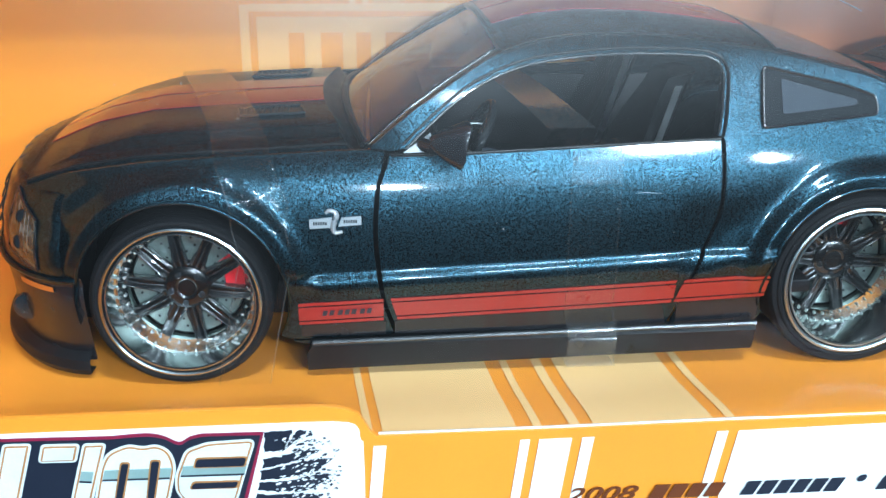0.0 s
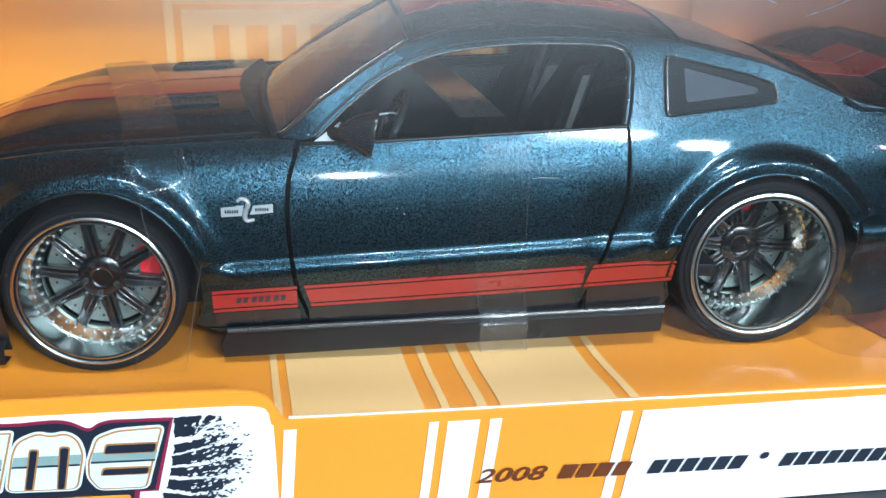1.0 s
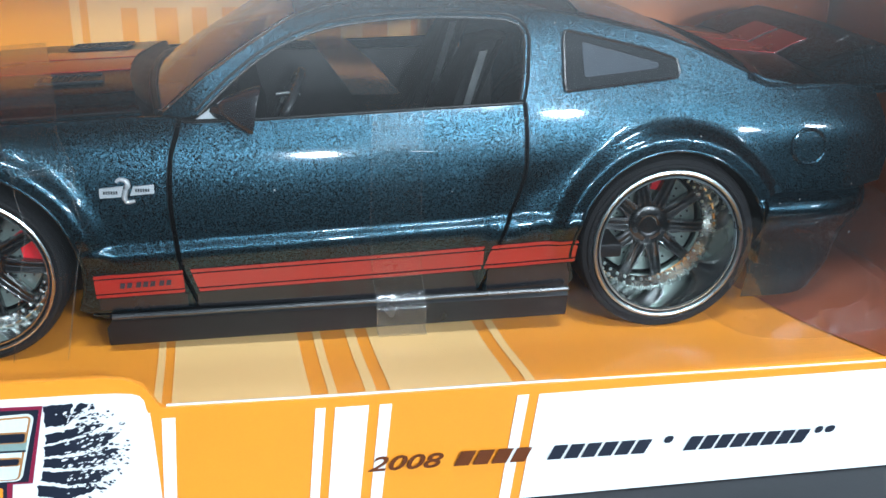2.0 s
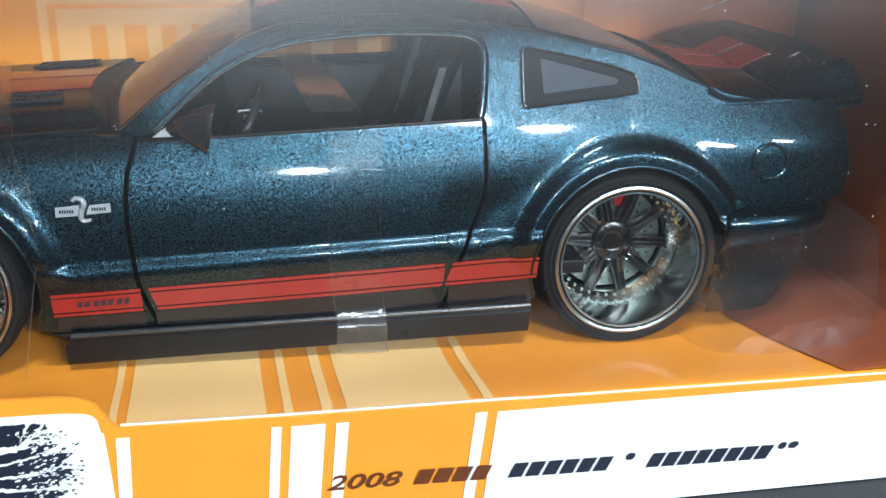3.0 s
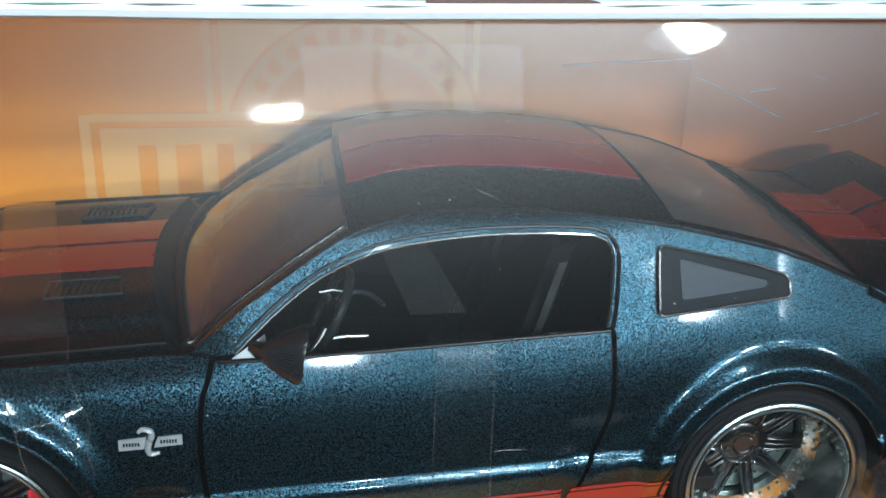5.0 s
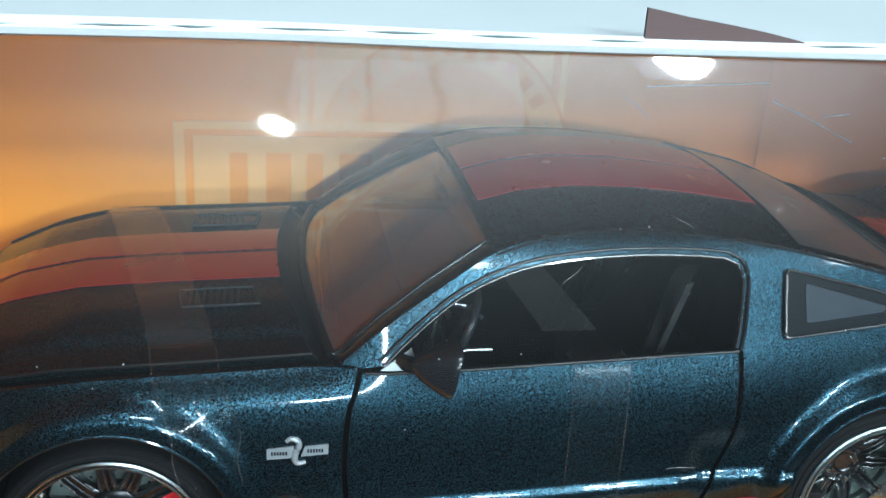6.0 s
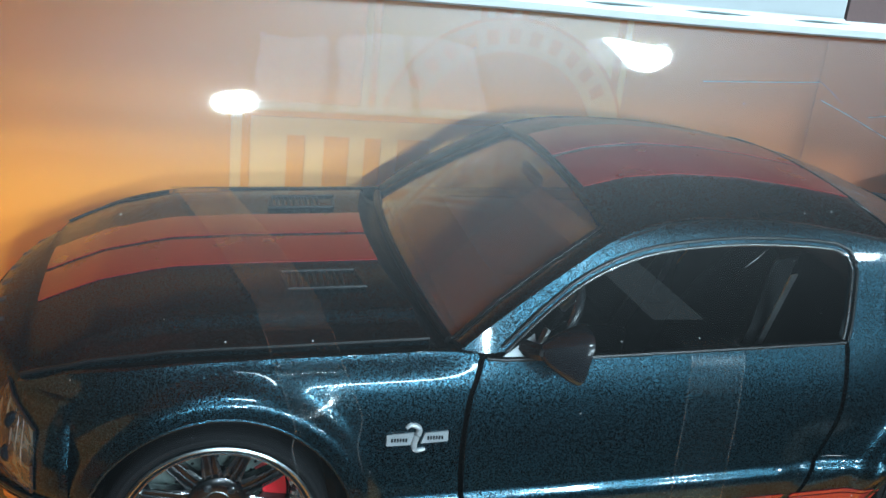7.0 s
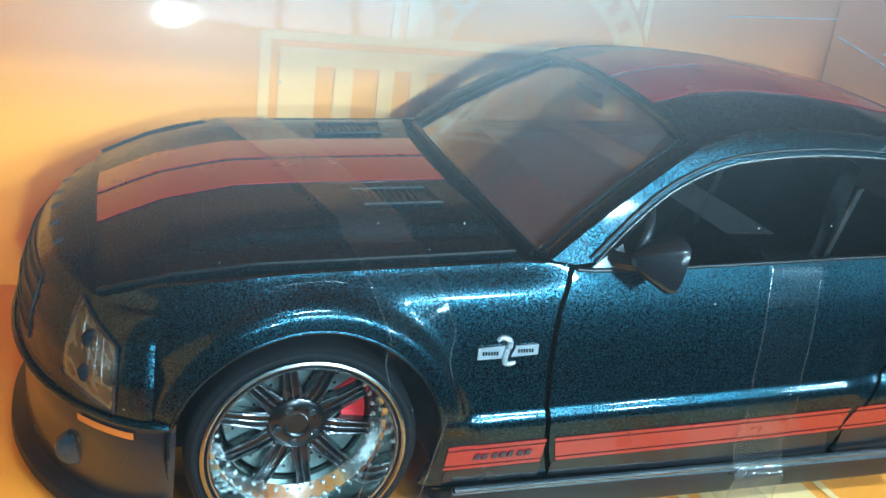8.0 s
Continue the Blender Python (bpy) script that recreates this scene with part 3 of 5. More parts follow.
flank_slope = np.interp(FLANK_Z, SLOPE_Z, SLOPES) * (FLANK_Z > 0.468)
FLANK_Y = np.where(FLANK_Z <= 0.468, np.interp(FLANK_Z, LOW_Z, LOW_Y), 0.038 + np.cumsum(flank_slope) * 0.004)
soft_window = np.hanning(9) / np.hanning(9).sum()
FLANK_Y = np.convolve(np.pad(FLANK_Y, 4, mode="edge"), soft_window, "valid")
WHEEL_Z, ARCH_R = 0.365, 0.405
AXLES = (0.005, 2.72)
HOOD_LINE = [(-0.60, 0.775), (-0.50, 0.815), (-0.40, 0.85), (-0.165, 0.892), (0.083, 0.909), (0.362, 0.92), (0.627, 0.932), (0.80, 0.936)]
ROOF_LINE = [(0.735, 0.943), (0.876, 1.058), (1.053, 1.175), (1.24, 1.282), (1.414, 1.330), (1.60, 1.347), (1.85, 1.343), (2.075, 1.320), (2.30, 1.287), (2.52, 1.240), (2.70, 1.197), (2.835, 1.150), (3.03, 1.068), (3.12, 1.03)]


def hood_line(x):
    return float(np.interp(x, [p[0] for p in HOOD_LINE], [p[1] for p in HOOD_LINE]))


def side_y(x, z):
    """The near flank: how deep the skin lies at a place along the car and up it."""
    lift = (0.042 * (x - 0.77)) * step01(0.75, 0.5, z) * step01(0.15, 0.3, z)
    lift += 0.03 * step01(1.8, 2.35, x) * step01(0.62, 0.80, z) * step01(1.16, 0.92, z)
    y = float(np.interp(z - lift, FLANK_Z, FLANK_Y))
    if x < 0.6:  # the sill ridge ends in a slanted step behind the front wheel
        y += 0.020 * math.exp(-(((z - 0.40) / 0.05) ** 2)) * step01(0.535, 0.455, x + 0.5 * (z - 0.40))
    bow = min(x, 2.7) - 1.2  # the side bows inwards towards the tail
    y += 0.014 * max(0.0, bow) ** 2
    if x < 0.9:  # the wing rolls over to the bonnet
        top = hood_line(x)
        y += 0.032 * step01(top - 0.12, top + 0.005, z) ** 2 * step01(0.9, 0.6, x)
    if x < -0.1:
        y += 0.15 * (max(0, -0.1 - x) / 0.45) ** 2.2
    if x > 3.0:
        y += 0.075 * ((x - 3.0) / 0.7) ** 3
    y += 0.03 * step01(0.80, 1.0, z) * step01(2.7, 3.6, x)
    for cx in AXLES:  # flared arches
        d = math.hypot(x - cx, z - WHEEL_Z)
        y -= 0.045 * (math.exp(-(((d - 0.452) / 0.040) ** 2)) if d > 0.452 else 1.0 - 1.5 * (0.452 - d)) * step01(0.30, 0.52, z)
    if 1.9 < x < 2.4:  # hollow before the rear wheel
        s = (x - 2.12) - (z - 0.5) * 0.65
        y += 0.014 * step01(-0.07, 0.07, -s) * step01(1.9, 2.02, x) * step01(0.42, 0.5, z) * step01(0.75, 0.6, z)
    return y


def near(x, z, off=0.0):
    return (x, side_y(x, z) - off, z)


def far(x, z, off=0.0):
    return (x, 2 * YC - side_y(x, z) + off, z)


car = holder("toy_car", 1.4, YC, 0.0)
tagged(car, "dark blue metallic model muscle car with red stripes in a box", "model car")


def both_sides(name, poly, mat, label="", step=0.010, off=0.0, depth=0.02, parent=None):
    made = []
    for fn, sign in ((near, 1), (far, -1)):
        vf = region(poly, lambda u, v: fn(u, v, off), step)
        if sign < 0:
            vf = flipped(vf)
        made.append(mesh_object(name, *thick(vf, (0, sign * depth, 0)), mat, parent or car, label))
    return made


def arc(cx, r, a0, a1, n=26):
    return [(cx + r * math.cos(radians(a0 + (a1 - a0) * i / n)), WHEEL_Z + r * math.sin(radians(a0 + (a1 - a0) * i / n))) for i in range(n + 1)]


SEAM_F = spline([(0.800, 0.925), (0.784, 0.865), (0.760, 0.78), (0.751, 0.608), (0.766, 0.435), (0.786, 0.323), (0.829, 0.19)])
SEAM_R = spline([(1.946, 0.205), (1.974, 0.273), (2.002, 0.387), (2.05, 0.508), (2.105, 0.662), (2.116, 0.796), (2.113, 0.953)])
SILL = 0.185
fender = arc(AXLES[0], ARCH_R, -25, 175) + [(-0.43, 0.43), (-0.515, 0.455), (-0.535, 0.52), (-0.56, 0.62), (-0.595, 0.72), (-0.605, 0.765)] + spline(HOOD_LINE[1:-1], 4) + [(0.72, 0.934), (0.79, 0.932)]
fender += [(x - 0.010, z) for x, z in SEAM_F] + [(0.80, SILL), (0.45, 0.175), (0.40, 0.178)]
both_sides("front_fender", fender, PAINT)
DOOR_TOP = [(2.103, 0.963), (1.849, 0.953), (1.443, 0.938), (1.111, 0.925), (0.87, 0.92), (0.815, 0.922)]
door = [(x + 0.009, z) for x, z in SEAM_F] + [(x - 0.009, z) for x, z in SEAM_R] + DOOR_TOP
both_sides("door", door, PAINT)
DLO = spline([(0.873, 0.944), (1.006, 1.064), (1.14, 1.160), (1.297, 1.226), (1.453, 1.257), (1.679, 1.275), (1.906, 1.274), (2.05, 1.264)], 6) + spline([(2.095, 1.246), (2.116, 1.20), (2.112, 1.12), (2.103, 1.03), (2.09, 0.975)], 5)
quarter = [(x + 0.009, z) for x, z in SEAM_R] + [(2.118, 0.962), (2.10, 0.972)] + DLO[::-1] + [(0.81, 0.934)] + spline(ROOF_LINE, 5)
quarter += [(3.25, 1.005), (3.5, 0.995), (3.63, 0.97), (3.67, 0.86), (3.69, 0.70), (3.66, 0.60), (3.40, 0.55), (3.14, 0.47)] + arc(AXLES[1], ARCH_R, 8, 200) + [(2.31, 0.19), (1.96, 0.192)]
both_sides("quarter_panel", quarter, PAINT)

for cx in AXLES:
    for fn in (near, far):
        mesh_object("arch_lip", *tube([fn(x, z, 0.001) for x, z in arc(cx, ARCH_R + 0.004, 0 if cx > 1 else -20, 185, 48)], 0.007, 8), PAINT, car)

# rockers and side skirts
both_sides("rocker", [(0.40, 0.172), (0.445, 0.168), (2.315, 0.182), (2.33, 0.176), (2.30, 0.16), (0.47, 0.15)], PAINT, off=0.004)
for sign, fn in ((1, near), (-1, far)):
    prof = [(0.205, 0.06), (0.212, 0.03), (0.205, -0.012), (0.19, -0.022), (0.12, -0.016), (0.05, 0.0), (0.032, 0.012), (0.03, 0.07), (0.05, 0.2)]
    def skirt(u, i, sign=sign, fn=fn):
        z, d = prof[i]
        drop = -0.018 * (1 - (u - 0.47) / 1.84) - 0.022 if z > 0.15 else -0.002
        y = 0.075 + d
        rise = 0.038 * (u - 0.47) / 1.84 if z < 0.15 else 0.0
        return (u + (0.02 if z > 0.15 else 0.0) * (1 if u < 0.5 else 0), y if sign > 0 else 2 * YC - y, max(0.006, z + drop + rise))
    us = [0.47, 0.48] + list(np.linspace(0.52, 2.28, 30)) + [2.305, 2.312]
    vf = grid(skirt, us, range(len(prof)))
    n = len(prof)
    vf[1].append(tuple(range(n)))
    vf[1].append(tuple(reversed(range((len(us) - 1) * n, len(us) * n))))
    mesh_object("side_skirt", *(vf if sign > 0 else flipped(vf)), SKIRT, car, "charcoal side skirt")
    line = [(u, (0.056 if sign > 0 else 2 * YC - 0.056), 0.166 + 0.018 * (u - 0.5)) for u in np.linspace(0.495, 2.31, 30)]
    mesh_object("skirt_bead", *tube(line, 0.011, 8), RIDGE, car)

# red side stripe in three bands
def stripe_z(x, f):
    """f: 0 at the stripe's foot, 1 at its top edge."""
    lo = 0.247 + (x - 0.445) * 0.0335
    hi = 0.347 + (x - 0.435) * 0.0375
    return lo + f * (hi - lo)


for a, b in ((0.445, 0.752 + 0.025), (0.805, 1.952), (1.985, 2.335)):
    for f0, f1 in ((0.0, 0.13), (0.19, 0.80), (0.86, 1.0)):
        def lean(x, f):
            return x + (0.028 * (1 - f) * (1 if a > 0.7 and a < 1 else 0)) - (0.03 * (1 - f) if 1.9 < x < 2.0 else 0)
        poly = [(lean(x, f0), stripe_z(x, f0)) for x in np.linspace(a, b, 30)] + [(lean(x, f1), stripe_z(x, f1)) for x in np.linspace(b, a, 30)]
        poly = [(float(x), float(z)) for x, z in poly]
        both_sides("side_stripe", poly, RED, step=0.012, off=0.004, depth=0.003)

# smooth dark sill under the stripe
for a, b in ((0.452, 0.785), (0.822, 1.935), (1.972, 2.318)):
    xs = [float(x) for x in np.linspace(a, b, 30)]
    both_sides("sill_panel", [(x, 0.190) for x in xs] + [(x - (0.03 if 1.9 < x < 1.94 else 0.0), stripe_z(x, 0.0) - 0.004) for x in reversed(xs)], BLACK_GLOSS, step=0.012, off=0.003, depth=0.004)

# the stripe's lettering, as plain bars
for i in range(7):
    u = 0.536 + i * 0.0265 + (0.007 if i > 1 else 0) + (0.007 if i > 4 else 0)
    p = [(u, stripe_z(u, 0.40)), (u + 0.018, stripe_z(u, 0.40)), (u + 0.024, stripe_z(u, 0.64)), (u + 0.006, stripe_z(u, 0.64))]
    mesh_object("stripe_mark", *plate(p, lambda x, z, h: near(x, z, 0.007 + h), 0.002), INK, car, smooth=False)

# wing badge: two bars and a curled shape
def badge_at(u, v, h):
    return near(u, v, 0.004 + h)


for poly in ([(0.50, 0.654), (0.577, 0.657), (0.587, 0.697), (0.50, 0.690)], [(0.609, 0.661), (0.697, 0.667), (0.697, 0.700), (0.622, 0.695)]):
    mesh_object("badge_bar", *plate(poly, badge_at, 0.006), SILVER, car, "silver badge bar", smooth=False)
    cx, cz = sum(p[0] for p in poly) / 4, sum(p[1] for p in poly) / 4
    for i in range(6):
        q = cx - 0.027 + i * 0.009
        mesh_object("badge_mark", *plate(rect(q, q + 0.006, cz - 0.006, cz + 0.006), lambda u, v, h: near(u, v, 0.0105 + h), 0.001), DARK_PANEL, car, smooth=False)
curl = spline([(0.562, 0.712), (0.575, 0.722), (0.597, 0.716), (0.603, 0.700), (0.594, 0.678), (0.589, 0.658), (0.592, 0.642), (0.602, 0.636), (0.625, 0.640)], 5)
mesh_object("badge_curl", *tube([near(u, v, 0.006) for u, v in curl], [0.006 + 0.005 * math.sin(math.pi * i / (len(curl) - 1)) for i in range(len(curl))], 8), SILVER, car, "silver curled badge")

# window trims, side glass, quarter windows
for sign, fn in ((1, near), (-1, far)):
    for grow, rad, mat in ((0.0, 0.0055, RIDGE), (0.020, 0.006, SKIRT)):
        cx, cz = 1.5, 1.0
        pts = []
        for i, (x, z) in enumerate(DLO):
            a, b = DLO[max(0, i - 1)], DLO[min(len(DLO) - 1, i + 1)]
            n = Vector((-(b[1] - a[1]), b[0] - a[0])).normalized()
            pts.append(fn(x + n.x * grow, z + n.y * grow, 0.006))
        mesh_object("window_trim", *tube(pts, rad, 8), mat, car, "glossy black window trim")
    belt = [fn(x, z, 0.004) for x, z in reversed(DOOR_TOP)]
    mesh_object("belt_trim", *tube(belt, 0.007, 8), SKIRT, car)
    qw = fillet([(2.275, 1.228), (2.45, 1.19), (2.62, 1.152), (2.738, 1.112), (2.745, 1.044), (2.45, 1.018), (2.272, 1.003), (2.272, 1.11)], 0.02)
    vf = region(qw, lambda u, v: fn(u, v, 0.012), 0.012)
    quarter_window = mesh_object("quarter_window", *thick(vf if sign > 0 else flipped(vf), (0, sign * 0.02, 0)), DARK_PANEL, car, "dark grey quarter window panel")
    tri = fillet([(2.345, 1.182), (2.352, 1.052), (2.652, 1.080), (2.665, 1.098)], 0.010)
    vf = region(tri, lambda u, v: fn(u, v, 0.015), 0.01)
    mesh_object("pane", *thick(vf if sign > 0 else flipped(vf), (0, sign * 0.004, 0)), GREY_PANEL, quarter_window, "blue-grey triangular pane")
    rim = [fn(u, v, 0.013) for u, v in qw]
    mesh_object("rim", *tube(rim, 0.006, 6, True), BLACK_GLOSS, quarter_window)
    # fuel cap ring on the flank
    if sign > 0:
        ring = [fn(3.30 + 0.075 * math.cos(a), 0.765 + 0.07 * math.sin(a), 0.004) for a in np.linspace(0, 2 * math.pi, 40, endpoint=False)]
        mesh_object("fuel_cap_ring", *tube(ring, 0.007, 6, True), PAINT, car)
        lid = region([(3.30 + 0.066 * math.cos(a), 0.765 + 0.062 * math.sin(a)) for a in np.linspace(0, 2 * math.pi, 40, endpoint=False)], lambda u, v: fn(u, v, 0.006), 0.012)
        mesh_object("fuel_cap", *thick(lid, (0, 0.006, 0)), PAINT, car)


# top skin: bonnet, windscreen, roof, rear window, deck
def roof_line(x):
    return float(np.interp(x, [p[0] for p in ROOF_LINE], [p[1] for p in ROOF_LINE]))


def hood_z(x, y):
    v = (y - YC) / 0.75
    z = hood_line(x) + 0.066 * (1 - min(1, v * v))
    z += 0.030 * (step01(0.638, 0.592, abs(y - YC)) - 0.6 * step01(0.58, 0.25, abs(y - YC))) * step01(-0.55, -0.15, x)
    front = max(0, -0.35 - x)
    return z - 0.008 * (front / 0.3) ** 2


def hood_front(y):
    return -0.635 + 0.06 * abs((y - YC) / 0.78) ** 2.5


def hood_back(y):
    return 0.542 + 0.105 * abs((y - YC) / 0.72) ** 2


def hood_edge(x):
    return float(np.interp(x, [-0.65, -0.5, -0.3, 0.0, 0.65], [0.30, 0.245, 0.225, 0.215, 0.225]))


def hood_at(u, v, off=0.0):
    """u: 0 front to 1 back; v: -1 near to 1 far."""
    x = hood_front(YC) + u * (hood_back(YC) - hood_front(YC))
    half = YC - hood_edge(x)
    y = YC + v * half
    x = hood_front(y) + u * (hood_back(y) - hood_front(y))
    return (x, y, hood_z(x, y) + off)


for sign in (-1, 1):
    gap = [hood_at(u, sign * 1.0, 0.001) for u in np.linspace(0, 1, 40)]
    mesh_object("bonnet_gap", *tube([(x, y + sign * 0.004, z - 0.001) for x, y, z in gap], 0.007, 6), BLACK_SATIN, car)
mesh_object("bonnet", *thick(grid(hood_at, np.linspace(0, 1, 70), np.linspace(-1, 1, 220)), (0, 0, -0.025)), PAINT, car)


def hood_patch(y0, y1, u0, u1, off, mat, name, parent=None, label=""):
    def at(u, s):
        x = hood_front(s) + u * (hood_back(s) - hood_front(s))
        return (x, s, hood_z(x, s) + off)
    return mesh_object(name, *thick(grid(at, np.linspace(u0, u1, 60), np.linspace(y0, y1, 14)), (0, 0, -0.003)), mat, parent or car, label)


STRIPES = ((0.715, 0.945), (0.978, 1.205))
for a, b in STRIPES:
    hood_patch(a, b, 0.025, 1.0, 0.005, RED, "bonnet_stripe")
for sign in (-1, 1):  # louvred heat vents
    y0, y1 = sorted((YC + sign * 0.325, YC + sign * 0.465))
    vent = hood_patch(y0, y1, 0.70, 0.905, 0.006, PAINT, "bonnet_vent", label="dark louvred bonnet vent")
    rim = []
    for u, y in [(0.695, y0), (0.695, y1), (0.91, y1), (0.91, y0)]:
        x = hood_front(y) + u * (hood_back(y) - hood_front(y))
        rim.append((x, y, hood_z(x, y) + 0.01))
    rim = [tuple(Vector(p).lerp(Vector(q), s)) for p, q in zip(rim, rim[1:] + rim[:1]) for s in (0, 0.25, 0.5, 0.75)]
    mesh_object("vent_rim", *tube(rim, 0.006, 6, True), SLAT, vent)
    for i in range(9):
        u = 0.722 + i * 0.02
        x = hood_front(YC) + u * (hood_back(YC) - hood_front(YC))
        mesh_object("slat", *tube([(x, y0 + 0.012, hood_z(x, y0) + 0.008), (x, (y0 + y1) / 2, hood_z(x, y0) + 0.011), (x, y1 - 0.012, hood_z(x, y1) + 0.008)], 0.005, 6), SLAT, vent)


def screen_at(s, v, off=0.0):
    """Windscreen: s 0 at its foot to 1 at the roof; v -1 near to 1 far."""
    xe, xc = 0.712 + s * 0.545, 0.638 + s * 0.59
    ze, zc = roof_line(max(0.735, xe)) - 0.012, 0.985 + (1.340 - 0.985) * (s ** 0.9)
    w = 1 - v * v
    x, z = xe + (xc - xe) * w, ze + (zc - ze) * w
    half = 0.728 - 0.155 * s
    return (x, YC + v * half, z + off)


screen = mesh_object("windscreen", *thick(grid(lambda s, v: screen_at(s, v, -0.006), np.linspace(0, 1, 24), np.linspace(-1, 1, 40)), (0, 0, -0.008)), GLASS, car, "thin tinted windscreen")
screen.visible_shadow = False
for s in (0.0, 1.0):
    mesh_object("screen_seal", *tube([screen_at(s, v, 0.0) for v in np.linspace(-1, 1, 40)], 0.016 if s == 0 else 0.010, 8), BLACK_SATIN, car)
for v in (-1, 1):
    mesh_object("pillar_seal", *tube([screen_at(s, v, 0.002) for s in np.linspace(0, 1, 24)], 0.012, 8), BLACK_GLOSS, car)


def cowl_at(s, v):
    a, b = Vector(hood_at(1.0, v * 0.99)), Vector(screen_at(0.02, v, -0.012))
    p = a.lerp(b, s)
    return (p.x, p.y, p.z - 0.025 * math.sin(math.pi * s) - 0.006)


mesh_object("cowl", *thick(grid(cowl_at, np.linspace(0, 1, 10), np.linspace(-1, 1, 50)), (0, 0, -0.02)), BLACK_SATIN, car, "black cowl panel under the windscreen")


def roof_at(x, v, off=0.0):
    z = roof_line(x)
    y = side_y(x, z) + 0.004
    crown = float(np.interp(x, [1.2, 1.6, 2.3, 3.0, 3.2], [0.056, 0.064, 0.060, 0.03, 0.02]))
    w = 1 - v * v
    shift = -0.022 * w * step01(1.6, 1.24, x)
    return (x + shift, YC + v * (YC - y), z + crown * (1 - abs(v) ** 2.2) + off - 0.002)


for sign in (-1, 1):
    rail = [roof_at(x, sign * 1.0, -0.006) for x in np.linspace(1.25, 3.05, 60)]
    mesh_object("roof_rail", *tube(rail, 0.009, 8), TYRE, car)

    def pillar_at(s, k, sign=sign):
        """The windscreen pillar's rounded top: k 0 at the cabin side to 1 at the glass."""
        glass = Vector(screen_at(s, sign * 1.0, 0.0))
        x = max(0.74, glass.x)
        z = roof_line(x)
        y = side_y(x, z) + 0.002
        side = Vector((x, y if sign < 0 else 2 * YC - y, z))
        p = side.lerp(glass, k)
        return (p.x, p.y, p.z + 0.010 * math.sin(math.pi * k))
    vf = grid(pillar_at, np.linspace(0, 1, 40), np.linspace(0, 1, 7))
    mesh_object("screen_pillar", *thick(vf if sign < 0 else flipped(vf), (0, 0, -0.014)), PAINT, car)
mesh_object("roof", *thick(grid(roof_at, np.linspace(1.245, 2.34, 50), np.linspace(-1, 1, 60)), (0, 0, -0.02)), PAINT, car)
rear_glass = mesh_object("rear_window", *thick(grid(lambda x, v: roof_at(x, v * 0.93, -0.002), np.linspace(2.345, 3.04, 30), np.linspace(-1, 1, 40)), (0, 0, -0.008)), GLASS, car, "thin tinted rear window")
rear_glass.visible_shadow = False
for x in (2.345, 3.04):
    mesh_object("rear_window_seal", *tube([roof_at(x, v, 0.0) for v in np.linspace(-0.95, 0.95, 40)], 0.008, 8), BLACK_SATIN, car)
for sign in (-1, 1):
    mesh_object("rear_pillar", *thick(grid(lambda x, v: roof_at(x, sign * v, 0.0), np.linspace(2.345, 3.06, 30), np.linspace(0.92, 1.0, 5) if sign > 0 else np.linspace(1.0, 0.92, 5)), (0, 0, -0.02)), PAINT, car)


def deck_at(x, v, off=0.0):
    z = float(np.interp(x, [3.04, 3.12, 3.3, 3.64], [1.088, 1.045, 1.03, 1.0]))
    y = side_y(x, min(z, 0.985)) + 0.004
    return (x, YC + v * (YC - y), z + 0.025 * (1 - v * v) - 0.03 * abs(v) ** 6 + off)


mesh_object("boot_lid", *thick(grid(deck_at, np.linspace(3.045, 3.66, 30), np.linspace(-1, 1, 50)), (0, 0, -0.02)), PAINT, car)


def top_stripe(a, b, fn, x0, x1, name):
    def at(x, y):
        p0 = fn(x, -1.0)
        v = (y - YC) / (YC - p0[1])
        return fn(x, v, 0.005)
    mesh_object(name, *thick(grid(at, np.linspace(x0, x1, 40), np.linspace(a, b, 12)), (0, 0, -0.003)), RED, car)


for a, b in ((0.615, 0.93), (0.965, 1.29)):
    top_stripe(a, b, roof_at, 1.27, 2.33, "roof_stripe")
TAIL_STRIPES = ((0.65, 0.91), (0.945, 1.18))
for a, b in TAIL_STRIPES:
    top_stripe(a, b, deck_at, 3.06, 3.40, "boot_stripe")

# rear spoiler: a wing with drooping ends
def spoiler_at(v, i):
    prof = [(3.38, 0.030), (3.44, 0.060), (3.52, 0.090), (3.61, 0.115), (3.70, 0.132), (3.73, 0.120), (3.725, 0.085), (3.69, 0.045), (3.64, 0.015)]
    x, h = prof[i]
    droop = step01(0.84, 1.0, abs(v))
    y = YC + v * 0.74
    base = 1.0 - 0.02 * droop
    return (x + 0.10 * droop * (1 - i / 8) - 0.03 * droop, y, base + h * (1 - 0.85 * droop) + 0.02 * (1 - v * v))


vs = np.linspace(-1, 1, 60)
vf = grid(lambda i, v: spoiler_at(v, int(i)), range(9), vs)
wing = mesh_object("spoiler", *thick(vf, (0.0, 0, -0.03)), PAINT, car, "dark rear spoiler with drooping ends")
mesh_object("spoiler_gap", *tube([(p[0] - 0.008, p[1], p[2] - 0.012) for p in (spoiler_at(v, 0) for v in vs)], 0.010, 6), BLACK_SATIN, wing)
for a, b in TAIL_STRIPES:
    mesh_object("spoiler_stripe", *thick(grid(lambda i, y: tuple(np.array(spoiler_at((y - YC) / 0.74, int(i))) + (0, 0, 0.005)), range(0, 3), np.linspace(a, b, 10)), (0, 0, -0.003)), RED, wing)

